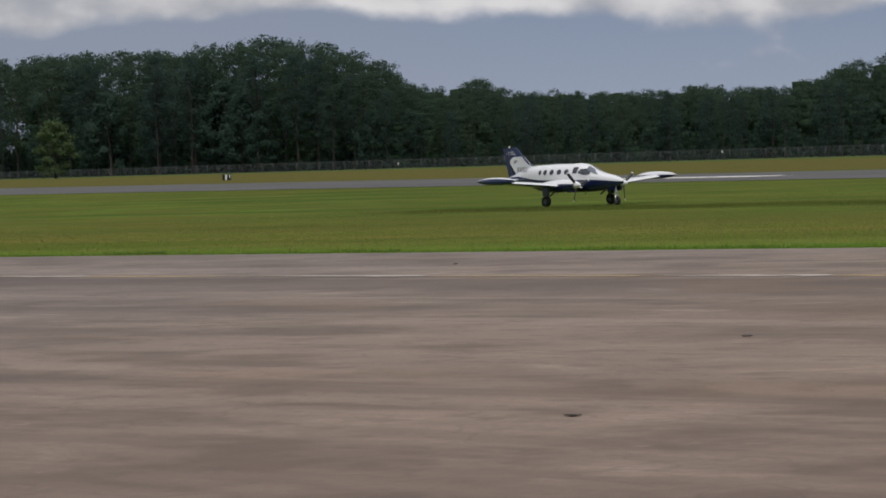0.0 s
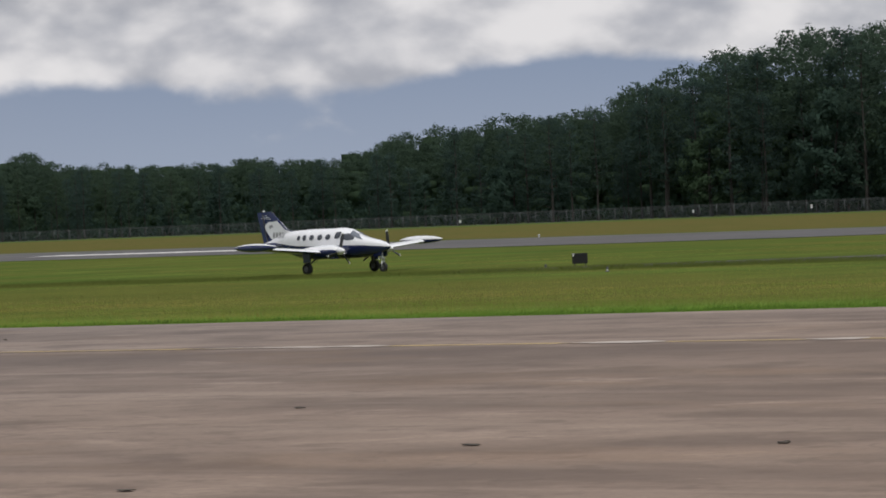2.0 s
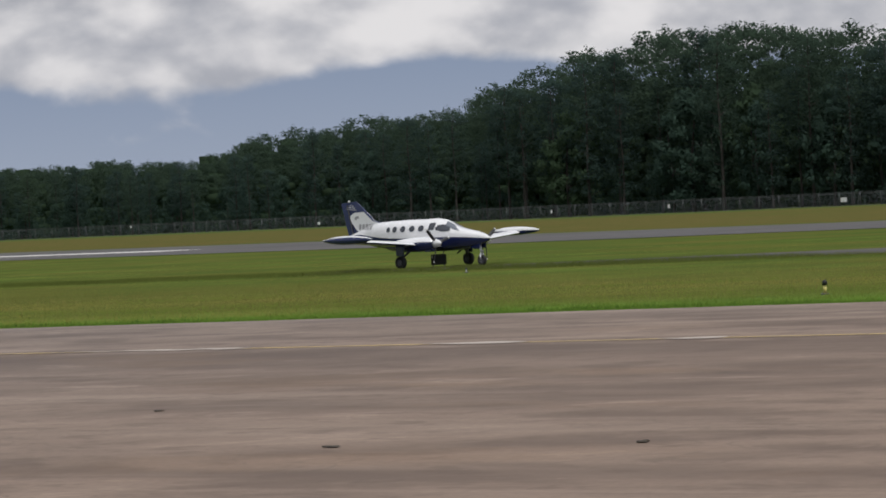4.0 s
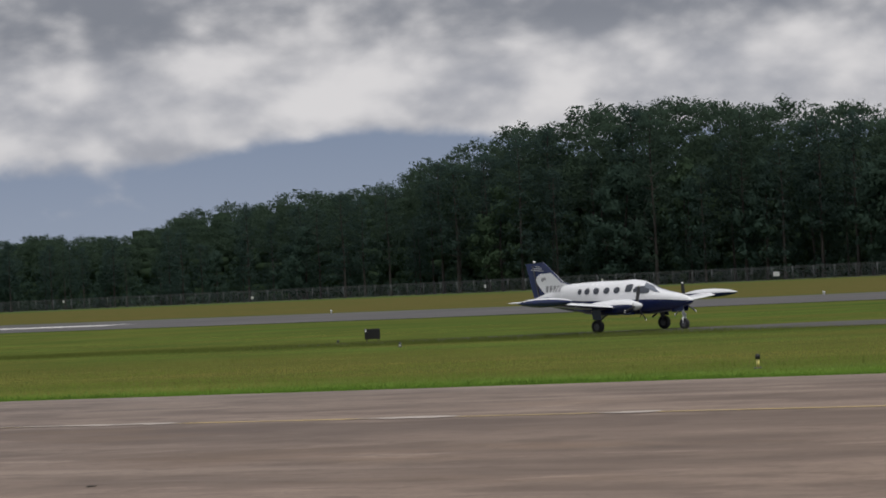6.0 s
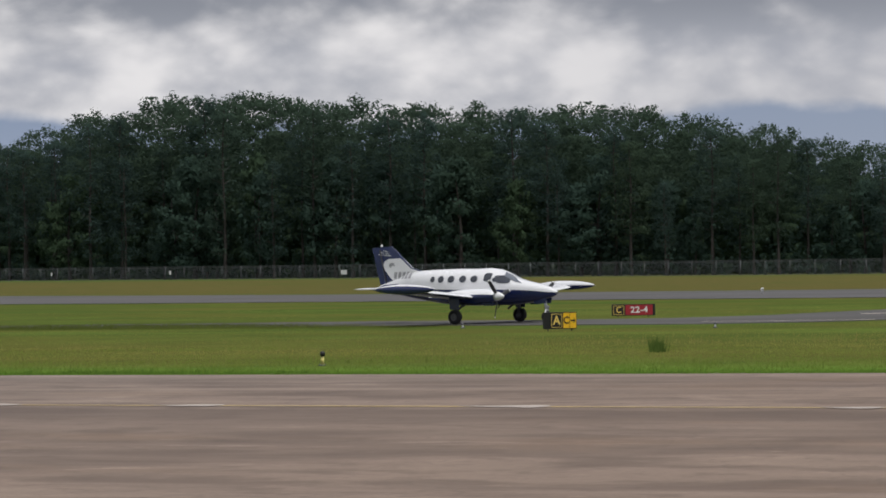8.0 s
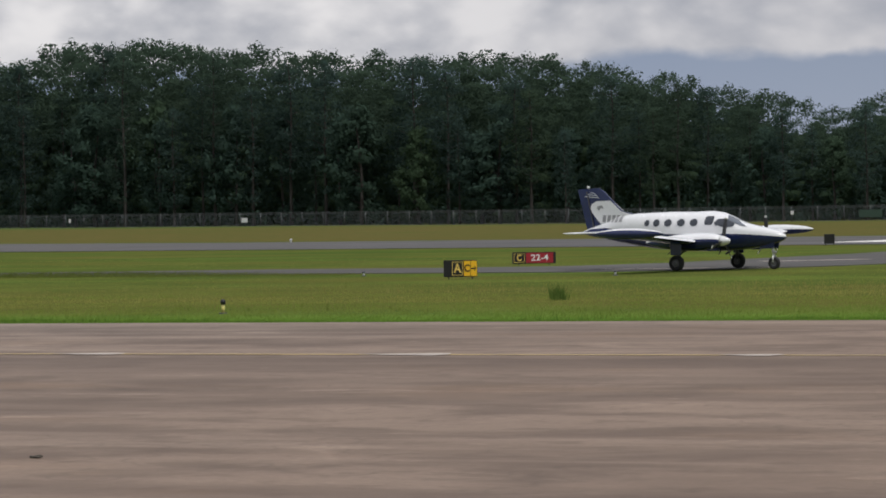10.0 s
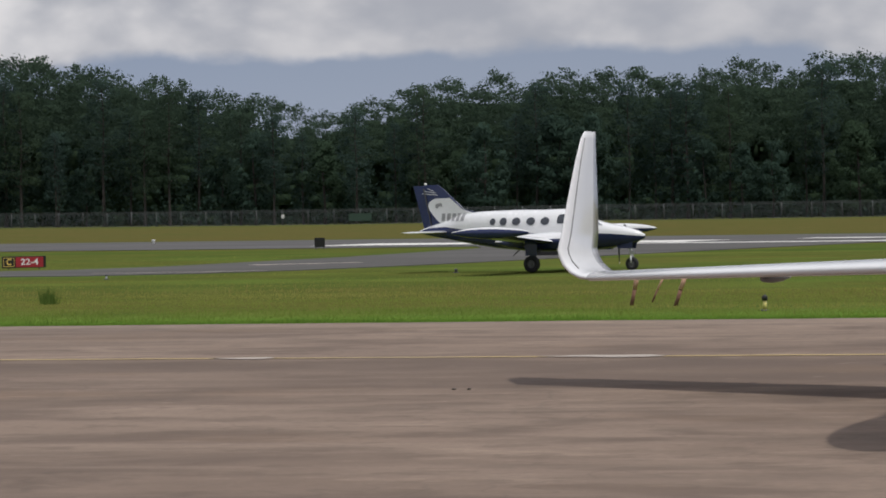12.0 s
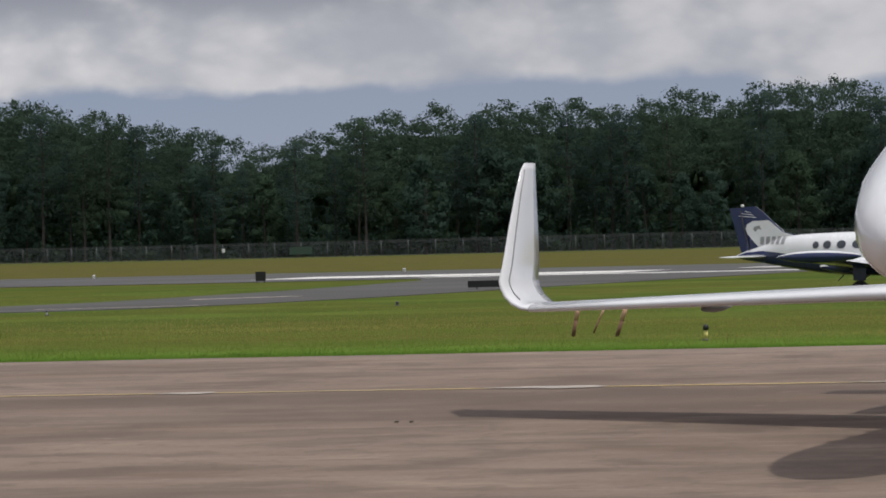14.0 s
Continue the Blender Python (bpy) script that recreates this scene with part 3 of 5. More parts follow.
def leaf_cloud(name, clumps, per, size, mat, rng, heart=2, fill=0.60):
    """Many small folded leaf cards gathered in clumps: x, y, z, rx, rz."""
    c = np.repeat(np.array(clumps), per, axis=0)
    n = len(c)
    d = rng.normal(size=(n, 3))
    d /= np.linalg.norm(d, axis=1)[:, None]
    r = rng.uniform(0.30, 1.12, n) if heart == 0 else rng.uniform(0.50, 1.15, n)
    pos = c[:, :3] + d * r[:, None] * np.stack([c[:, 3], c[:, 3], c[:, 4]], 1)
    # leaves lie along the round of their clump, with some at odds with it
    face = d + rng.normal(size=(n, 3)) * 0.38
    face /= np.linalg.norm(face, axis=1)[:, None]
    u = np.cross(face, rng.normal(size=(n, 3)))
    u /= np.linalg.norm(u, axis=1)[:, None]
    w = np.cross(face, u)
    s = size * rng.uniform(0.5, 1.25, n)[:, None]
    v = np.stack([pos - u * s, pos + w * s * 0.55, pos + u * s * 1.1, pos - w * s * 0.5], 1)
    own = leaf_normals(d, c, rng)
    turned = (np.cross(v[:, 1] - v[:, 0], v[:, 2] - v[:, 0]) * own).sum(1) < 0
    v[turned] = v[turned][:, ::-1]
    nrm = np.repeat(own, 4, axis=0)
    hv, hn = hearts(np.array(clumps), heart, rng, fill) if heart else (np.zeros((0, 3)), np.zeros((0, 3)))
    allv = np.concatenate([v.reshape(-1, 3), hv])
    me = bpy.data.meshes.new(name)
    me.from_pydata(allv.tolist(), [], np.arange(len(allv)).reshape(-1, 4).tolist())
    me.materials.append(mat)
    me.normals_split_custom_set_from_vertices(np.concatenate([nrm, hn]).tolist())
    return me


def pine_data(i, rich):
    """A tall pine of about 27 m: bare lower stem, tiered and ragged crown; those deep in the wood have their tops alone."""
    rng = np.random.default_rng(100 + i)
    h = 27.0
    low = rng.uniform(0.10, 0.32) if rich else 0.50
    limbs, clumps = [], []
    tiers = 12 if rich else 6
    for k in range(tiers):
        f = low + (0.97 - low) * (k + 0.3 * rng.uniform()) / tiers
        reach = 4.3 * math.sin(min(1.0, (1.04 - f) / (1.0 - low) + 0.12) * math.pi * 0.62) + 0.5
        for a in rng.uniform(0, 2 * math.pi, rng.integers(3, 6)):
            ln = reach * rng.uniform(0.45, 1.1)
            limbs.append((f * h - 0.5, a, ln))
            clumps.append((ln * 0.85 * math.cos(a), ln * 0.85 * math.sin(a), f * h + 0.22 * ln + rng.normal(0, 0.3), rng.uniform(1.1, 1.8), rng.uniform(0.85, 1.35)))
        clumps.append((rng.normal(0, 0.4), rng.normal(0, 0.4), f * h + 0.4, 1.7, 1.3))
        # inner foliage that closes the crown round its stem
        for a in rng.uniform(0, 2 * math.pi, 4 if rich else 1):
            ln = reach * rng.uniform(0.35, 0.75)
            clumps.append((ln * math.cos(a), ln * math.sin(a), f * h + rng.normal(0, 0.7), rng.uniform(1.0, 1.6), rng.uniform(0.8, 1.3)))
    for _ in range(4):
        clumps.append((rng.normal(0, 0.8), rng.normal(0, 0.8), h * rng.uniform(0.92, 0.98), rng.uniform(0.8, 1.3), 0.9))
    per = 40 if rich else 30
    return (trunk_mesh("trunk", h * 0.97, 0.30, limbs[::2], rng), leaf_cloud("crown", clumps, per, 0.215 if rich else 0.27, M_PINE, rng, 0))


def broad_data(i, h, mat, full=0.12):
    """A rounded broadleaf tree, foliage nearly to the ground."""
    rng = np.random.default_rng(200 + i)
    clumps, limbs = [], []
    for _ in range(46):
        f = rng.uniform(full, 0.97)
        reach = 0.30 * h * math.sin(math.pi * min(1, (f + 0.18) / 1.2)) * rng.uniform(0.35, 1.0)
        a = rng.uniform(0, 2 * math.pi)
        clumps.append((reach * math.cos(a), reach * math.sin(a), f * h, rng.uniform(0.07, 0.13) * h, rng.uniform(0.05, 0.09) * h))
        if f < 0.8:
            limbs.append((f * h * 0.8, a, reach))
    return (trunk_mesh("trunk", h * 0.85, 0.018 * h, limbs[::3], rng, 0.5), leaf_cloud("crown", clumps, 80, 0.021 * h, mat, rng, 0))


SKYLINE = [(-56, 2.2), (-50.2, 2.28), (-48.6, 2.40), (-46.7, 2.40), (-45.3, 2.60), (-44, 2.42), (-43.0, 1.98), (-42.6, 1.58), (-41.9, 1.50), (-41.15, 1.66),
           (-40.7, 1.38), (-38.6, 1.35), (-37, 1.36), (-35.5, 1.27), (-34.6, 1.68), (-33.8, 1.79), (-31.8, 2.04), (-30.5, 2.06), (-29.9, 2.40), (-28.5, 2.86),
           (-27.5, 3.22), (-25.8, 3.31), (-24.5, 3.34), (-23, 3.16), (-21.7, 3.12), (-20, 3.01), (-18.4, 3.06), (-17, 2.93), (-15.3, 2.54), (-14.7, 2.36),
           (-14.2, 2.38), (-13.4, 2.17), (-12.7, 1.88), (-12.2, 1.92), (-11.5, 2.13), (-10.4, 2.42), (-8.8, 2.58), (-6.5, 2.60), (-2.8, 2.80), (4, 2.85)]


def skyline(b):
    return float(np.interp(b, [s[0] for s in SKYLINE], [s[1] for s in SKYLINE]))


def bearing(p):
    return math.degrees(math.atan2(p.x, p.y))


PINES = [pine_data(i, True) for i in range(7)]
BROADS = [broad_data(i, 14.0, M_LEAF) for i in range(4)]


def grow(kind, data, base_h, p, h, spin, wide, label, group):
    ob = root(kind, Matrix.Translation(p) @ pose(0, 0, 0, 0, 0, spin) @ Matrix.Diagonal((h / base_h * wide, h / base_h * wide, h / base_h, 1)), label, "tree", group)
    part("trunk", data[0], ob)
    part("crown", data[1], ob)
    return ob


tree_rng = np.random.default_rng(11)
# forest edge: the front rows are single trees
al = -985.0
while al < -95:
    pe = 431 + tree_rng.uniform(0, 9)
    p = field(al, pe)
    b = bearing(p)
    d = math.hypot(p.x, p.y)
    top = d * math.tan(radians(skyline(b))) + 2.4 - p.z
    u = tree_rng.uniform()
    if u < 0.68:
        h = top * (tree_rng.uniform(0.80, 0.99) if tree_rng.uniform() < 0.6 else tree_rng.uniform(0.55, 0.82))
        i = int(tree_rng.integers(0, 7))
        grow("pine_tree", PINES[i], 27.0, p, h, tree_rng.uniform(0, 360), tree_rng.uniform(0.9, 1.2), "tall dark green pine at the forest edge", "forest edge pines")
    else:
        h = top * tree_rng.uniform(0.45, 0.72)
        i = int(tree_rng.integers(0, 4))
        grow("broadleaf_tree", BROADS[i], 14.0, p, h, tree_rng.uniform(0, 360), tree_rng.uniform(0.8, 1.1), "dark leafy broadleaf tree at the forest edge", "forest edge broadleaf trees")
    al += tree_rng.uniform(3.2, 5.2) * (d / 600) ** 0.6

# the pale round tree out in front of the dark wood
pale = broad_data(9, 18.0, M_BUSH, 0.08)
for bb, dd, hh in ((-49.25, 905, 17.5),):
    q = aim(bb, 0) * dd
    grow("broadleaf_tree", pale, 18.0, Vector((q.x, q.y, height(q.x, q.y))), hh, 40, 1.25, "pale green round-crowned tree before the dark wood", "")

# the wood behind, too dense to count
deep_pines = [pine_data(20 + i, False) for i in range(4)]


def deep_wood():
    vs, ns = [], []
    raw = []
    for tr, cr in deep_pines:
        n = len(cr.vertices)
        co = np.zeros(3 * n)
        cr.vertices.foreach_get("co", co)
        cn = np.zeros(3 * len(cr.loops))
        cr.corner_normals.foreach_get("vector", cn)
        raw.append((co.reshape(-1, 4, 3), cn.reshape(-1, 4, 3)))
    rg = np.random.default_rng(5)
    for row, pe0 in enumerate((443, 453, 466)):
        a = -1020.0
        while a < -80:
            p = field(a, pe0 + rg.uniform(-3, 4))
            d = math.hypot(p.x, p.y)
            top = d * math.tan(radians(skyline(bearing(p)))) + 2.4 - p.z
            h = top * rg.uniform(0.89, 1.03)
            q, qn = raw[int(rg.integers(0, 4))]
            s, w, t = h / 27.0, h / 27.0 * rg.uniform(1.0, 1.35), rg.uniform(0, 6.28)
            c, sn = math.cos(t), math.sin(t)
            v = np.stack([(q[..., 0] * c - q[..., 1] * sn) * w + p.x, (q[..., 0] * sn + q[..., 1] * c) * w + p.y, q[..., 2] * s + p.z], -1)
            vs.append(v.reshape(-1, 3))
            ns.append(np.stack([qn[..., 0] * c - qn[..., 1] * sn, qn[..., 0] * sn + qn[..., 1] * c, qn[..., 2]], -1).reshape(-1, 3))
            a += rg.uniform(4.0, 6.5) * (d / 600) ** 0.6
    v = np.concatenate(vs)
    me = bpy.data.meshes.new("deep_wood")
    me.from_pydata(v.tolist(), [], np.arange(len(v)).reshape(-1, 4).tolist())
    me.materials.append(M_PINE)
    me.normals_split_custom_set_from_vertices(np.concatenate(ns).tolist())
    tagged(new("deep_wood", me), "dense dark pine wood behind the forest edge", "forest", kind="stuff")
    # shaded understory that closes the view between the stems
    cl, edge = [], []
    for pe0, hh in ((434, 4.5), (441, 8.0), (450, 11.0), (466, 18.0), (480, 24.0), (492, 26.0), (503, 28.0)):
        a = -1010.0
        while a < -85:
            p = field(a, pe0 + rg.uniform(-3, 3))
            k = min(hh * (rg.uniform(0.4, 1.0) if hh < 20 else rg.uniform(0.85, 1.1)), rg.uniform(0.66, 0.84) * (math.hypot(p.x, p.y) * math.tan(radians(skyline(bearing(p)))) + 2.0))
            for z in np.arange(0.8, k, 1.7):
                (edge if pe0 < 455 else cl).append((p.x + rg.normal(0, 0.8), p.y + rg.normal(0, 0.8), p.z + z, 2.3, 1.5))
            a += 3.4
    tagged(new("understory", leaf_cloud("understory", cl, 8, 0.50, M_LEAF, rg, 1, 1.15)), "shaded leafy understory beneath the pines", "undergrowth", kind="stuff")
    tagged(new("thicket", leaf_cloud("thicket", edge, 22, 0.36, M_LEAF, rg, 0)), "dark leafy thicket behind the perimeter fence", "undergrowth", kind="stuff")


deep_wood()


# ================= perimeter fence =================
FENCE_PERP = 425.0


def build_fence():
    fence = root("fence", Matrix.Identity(4), "tall grey chain-link perimeter fence before the wood", "fence", kind="structure")
    post = tube("post", [(0, 0, 0), (0, 0, 2.35)], [0.07, 0.06], M_GALV, 8)
    a0, a1 = -985.0, -95.0
    n = 0
    al = a0
    rg = np.random.default_rng(21)
    while al < a1:
        p = field(al, FENCE_PERP)
        ob = part("post", post, fence)
        ob.matrix_local = Matrix.Translation(p)
        al += 4.6 if al > -520 else 6.4
    # woven wire and rails as thin strips
    verts, faces = [], []

    def bar(p, q, w):
        i = len(verts)
        o = Vector((0, 0, w)) if abs(p.z - q.z) < 0.3 else ALG * w
        verts.extend([p - o, q - o, q + o, p + o])
        faces.append((i, i + 1, i + 2, i + 3))

    a = a0
    while a < a1 - 1:
        s = 0.30
        b0, t0 = field(a, FENCE_PERP), field(a + 1.6, FENCE_PERP) + Vector((0, 0, 2.15))
        bar(b0, t0, 0.014)
        b1, t1 = field(a + 1.6, FENCE_PERP), field(a, FENCE_PERP) + Vector((0, 0, 2.15))
        bar(b1, t1, 0.014)
        a += s
    wires = mesh("wire_mesh", verts, faces, M_WIRE)
    part("wire_mesh", wires, fence)
    verts, faces = [], []
    for z in (0.1, 2.15, 2.30, 2.42):
        for a in np.arange(a0, a1, 20.0):
            bar(field(a, FENCE_PERP) + Vector((0, 0, z)), field(a + 20, FENCE_PERP) + Vector((0, 0, z)), 0.02 if z > 2.2 else 0.03)
    part("rail", mesh("rail", verts, faces, M_GALV), fence)


build_fence()


def fence_point(b, perp=FENCE_PERP - 0.15):
    d = perp / math.cos(radians(b) - SKEW)
    q = aim(b, 0) * d
    return Vector((q.x, q.y, height(q.x, q.y)))


FACE = -15.0  # turn of a plate that lies in the fence
for b, w, h, z, label in ((-23.45, 1.35, 0.8, 1.1, "white notice board on the fence"), (-36.78, 0.5, 0.5, 1.9, "small white notice on the fence"), (-33.27, 0.75, 0.55, 0.9, "small white notice on the fence"),
                          (-42.85, 0.5, 0.7, 1.3, "small white notice on the fence"), (-13.2, 0.55, 0.6, 1.4, "small white notice on the fence"), (-26.7, 0.5, 0.7, 1.3, "small white notice on the fence"),
                          (-28.9, 0.4, 0.6, 1.2, "small white notice on the fence")):
    p = fence_point(b)
    ob = root("notice_board", Matrix.Translation(p) @ pose(0, 0, 0, 0, 0, FACE), label, "sign", "notices on the fence")
    part("board", bevel_box("board", -w / 2, w / 2, -0.03, 0.03, z - h / 2, z + h / 2, M_SIGNWHITE, 0.01), ob)
    part("stake", tube("stake", [(0, 0.06, 0), (0, 0.06, z)], [0.04, 0.04], M_GALV, 6), ob)
p = fence_point(-11.75)
ob = root("fence_screen", Matrix.Translation(p) @ pose(0, 0, 0, 0, 0, FACE), "dull green screen panel fixed to the fence", "screen")
part("panel", bevel_box("panel", -2.0, 2.0, -0.03, 0.03, 0.5, 1.7, M_GREENPANEL, 0.02), ob)
part("post", tube("post", [(-1.9, 0.05, 0), (-1.9, 0.05, 1.8)], [0.05, 0.05], M_GALV, 6), ob)
part("post", tube("post", [(1.9, 0.05, 0), (1.9, 0.05, 1.8)], [0.05, 0.05], M_GALV, 6), ob)


# ================= airfield signs and lights =================
def guidance_sign(x, y, facing, width, tall, panels, label):
    """A lit sign box on short legs. facing: bearing the face looks along; panels: list of (x0, x1, face material, text, text material, bordered)."""
    z0, dep = 0.07, 0.22
    ob = root("guidance_sign", Matrix.Translation((x, y, height(x, y))) @ pose(0, 0, 0, 0, 0, 180 - facing), label, "sign", "airfield guidance signs")
    # local: the face looks along +y turned, so build it looking to -y
    part("housing", bevel_box("housing", -width / 2, width / 2, -dep / 2, dep / 2, z0, z0 + tall, M_BLACK, 0.015), ob)
    for k in (-0.35, 0.35):
        part("leg", tube("leg", [(k * width, 0, 0), (k * width, 0, z0 + 0.01)], [0.03, 0.03], M_GALV, 8), ob)
    for x0, x1, face, text, ink, border in panels:
        pl = part("panel", bevel_box("panel", x0 + 0.008, x1 - 0.008, -dep / 2 - 0.008, -dep / 2 + 0.01, z0 + 0.03, z0 + tall - 0.03, face, 0.004), ob)
        if text == "arrow":
            cx, cz = (x0 + x1) / 2, z0 + tall / 2
            w = (x1 - x0) * 0.36
            v = [(cx - w, 0, cz - .025), (cx + w * .35, 0, cz - .025), (cx + w * .35, 0, cz + .025), (cx - w, 0, cz + .025),
                 (cx + w * .1, 0, cz - .11), (cx + w, 0, cz), (cx + w * .1, 0, cz + .11), (cx + w * .42, 0, cz)]
            me = mesh("arrow", [(a, -dep / 2 - 0.012, c) for a, _, c in v], [(0, 1, 2, 3), (4, 5, 6, 7)], ink)
            part("arrow", me, pl)
        elif text:
            me = text_mesh("lettering", text, min(tall * 0.76, (x1 - x0) * (1.5 if len(text) < 3 else 1.0)), ink)
            t = part("lettering", me, pl)
            t.matrix_local = Matrix.Translation(((x0 + x1) / 2, -dep / 2 - 0.013, z0 + tall / 2)) @ pose(0, 0, 0, 90, 0, 0) @ Matrix.Diagonal((0.82 if len(text) < 3 else 1.12, 1, 1, 1))
        if border:
            a, b2, c, d = x0 + 0.035, x1 - 0.035, z0 + 0.06, z0 + tall - 0.06
            y0 = -dep / 2 - 0.011
            for q in ((a, b2, c, c + .018), (a, b2, d - .018, d), (a, a + .018, c, d), (b2 - .018, b2, c, d)):
                me = mesh("border", [(q[0], y0, q[2]), (q[1], y0, q[2]), (q[1], y0, q[3]), (q[0], y0, q[3])], [(0, 1, 2, 3)], ink)
                part("border", me, pl)
    return ob


guidance_sign(-37.4, 106.1, 160, 1.24, 0.62, [(-0.34, 0.12, M_BLACK, "A", M_SIGNYELLOW, True), (0.12, 0.37, M_YELLOW, "C", M_BLACK, False), (0.37, 0.615, M_YELLOW, "arrow", M_BLACK, False)],
              "black and yellow guidance sign with letters and arrow")
guidance_sign(-43.2, 132.7, 158, 1.98, 0.52, [(-0.96, -0.40, M_BLACK, "C", M_SIGNYELLOW, True), (-0.38, 0.88, M_RED, "22-4", M_SIGNWHITE, False)],
              "red and black runway sign with white figures")


def dark_sign(x, y, turn, width, tall, label, split=True):
    ob = root("guidance_sign", Matrix.Translation((x, y, height(x, y))) @ pose(0, 0, 0, 0, 0, turn), label, "sign", "airfield guidance signs")
    part("housing", bevel_box("housing", -width / 2, width / 2, -0.11, 0.11, 0.12, 0.12 + tall, M_BLACK, 0.015), ob)
    for k in (-0.36, 0.36):
        part("leg", tube("leg", [(k * width, 0, 0), (k * width, 0, 0.13)], [0.03, 0.03], M_GALV, 8), ob)
    if split:
        part("rib", bevel_box("rib", -0.03, 0.03, -0.135, -0.10, 0.13, 0.10 + tall, M_BLACK, 0.005), ob)
        part("rib", bevel_box("rib", -width * 0.25, -width * 0.21, -0.13, -0.10, 0.13, 0.10 + tall, M_BLACK, 0.005), ob)
        part("label_plate", bevel_box("label_plate", -width / 2 + 0.03, -width / 2 + 0.09, -0.13, -0.10, 0.12 + tall * 0.7, 0.10 + tall, M_SIGNWHITE, 0.004), ob)
    return ob


dark_sign(-75.4, 125.2, 30, 0.74, 0.50, "black back of a guidance sign in the grass")
dark_sign(-42.3, 190.5, 12, 0.66, 0.60, "small black sign box beside the runway", False)
dark_sign(-20.4, 144.6, 10, 3.1, 0.32, "long low black back of a sign by the taxiway", False)
q = aim(-46.07, 0) * 540
mk = root("marker_board", Matrix.Translation((q.x, q.y, height(q.x, q.y))) @ pose(0, 0, 0, 0, 0, 45), "black and white marker board by the runway", "sign")
part("board", bevel_box("board", -0.75, 0.75, -0.08, 0.08, 0.1, 1.15, M_BLACK, 0.02), mk)
part("stripe", bevel_box("stripe", -0.28, 0.05, -0.10, -0.06, 0.15, 1.1, M_SIGNWHITE, 0.01), mk)
part("stripe", bevel_box("stripe", 0.45, 0.62, -0.10, -0.06, 0.5, 1.1, M_SIGNWHITE, 0.01), mk)


def edge_light(x, y, tall, tube_mat, cap_mat, label, r=0.05):
    ob = root("edge_marker", Matrix.Translation((x, y, height(x, y))), label, "marker", "edge markers")
    part("base", tube("base", [(0, 0, 0), (0, 0, 0.03)], [0.11, 0.10], M_STRUT, 10), ob)
    part("tube", tube("tube", [(0, 0, 0.03), (0, 0, tall * 0.62)], [r, r], tube_mat, 10), ob)
    part("cap", tube("cap", [(0, 0, tall * 0.62), (0, 0, tall * 0.66), (0, 0, tall * 0.9), (0, 0, tall)], [r * 0.8, r * 1.5, r * 1.4, r * 0.3], cap_mat, 10), ob)
    return ob


for x, y in ((-30.9, 69.8), (-5.05, 68.7)):
    edge_light(x, y, 0.37, M_POSTYELLOW, M_BLACK, "pale yellow marker post with a black cap in grass", 0.045)
for x, y in ((-65.4, 110.8), (-32.4, 109.3), (-43.6, 112.2)):
    edge_light(x, y, 0.20, M_SIGNWHITE, M_STRUT, "short white taxiway edge light in the grass", 0.04)
for x, y in ((-76.6, 124.0), (-19.9, 113.2)):
    edge_light(x, y, 0.16, M_STRUT, M_STRUT, "short dark edge light in the grass", 0.05)
for x, y in ((-107, 257.2), (-173.1, 279.1), (-66, 236), (-40, 231)):
    edge_light(x, y, 0.38, M_SIGNWHITE, M_SIGNWHITE, "white runway edge light on the far verge", 0.09)


def stake(x, y, dx, dy, tall, w, label):
    ob = root("survey_stake", Matrix.Translation((x, y, height(x, y))), label, "stake", "leaning stakes")
    a = Vector((dx, dy, tall))
    part("shaft", tube("shaft", [(0, 0, -0.02), a * 0.55], [w, w], M_WOOD, 6), ob)
    part("tape", tube("tape", [a * 0.55, a * 0.8, a], [w * 1.15, w * 1.2, w * 1.1], M_ORANGE, 6), ob)


stake(-8.6, 73.3, 0.16, 0.0, 0.74, 0.05, "leaning brown stake with faded orange tape")
stake(-7.45, 72.4, 0.26, 0.0, 0.74, 0.05, "leaning brown stake with faded orange tape")
stake(-8.35, 75.5, 0.30, 0.0, 0.62, 0.025, "thin leaning stake with faded orange tape")


# loose clods and litter on the concrete
def clod(x, y, lx, ly, h, seed):
    bm = bmesh.new()
    bmesh.ops.create_icosphere(bm, subdivisions=2, radius=0.5)
    for v in bm.verts:
        k = 1 + 0.9 * noise.noise(v.co * 4 + Vector((seed, 0, 0)))
        v.co = Vector((v.co.x * lx * 0.7 * k, v.co.y * ly * 0.7 * k, max(-0.02, v.co.z * h * 1.6 * k)))
    me = bpy.data.meshes.new("debris")
    bm.to_mesh(me)
    bm.free()
    me.materials.append(M_EARTH)
    ob = new("debris", me)
    ob.matrix_world = Matrix.Translation((x, y, 0.035))
    tagged(ob, "dry dark clod lying on the concrete", "debris", "debris on the apron")


for i, (x, y, lx, ly, h) in enumerate(((-14.2, 27.4, 0.20, 0.14, 0.022), (-24.0, 32.5, 0.18, 0.16, 0.012), (-17.7, 27.0, 0.30, 0.20, 0.010), (-7.0, 39.5, 0.08, 0.16, 0.012), (-6.8, 39.5, 0.08, 0.16, 0.012),
                                       (-49.7, 55.5, 0.10, 0.2, 0.02), (-18.3, 22.0, 0.25, 0.18, 0.008), (-60, 72, 0.1, 0.1, 0.04))):
    if y < 63:
        clod(x, y, lx, ly, h, i * 3.7)


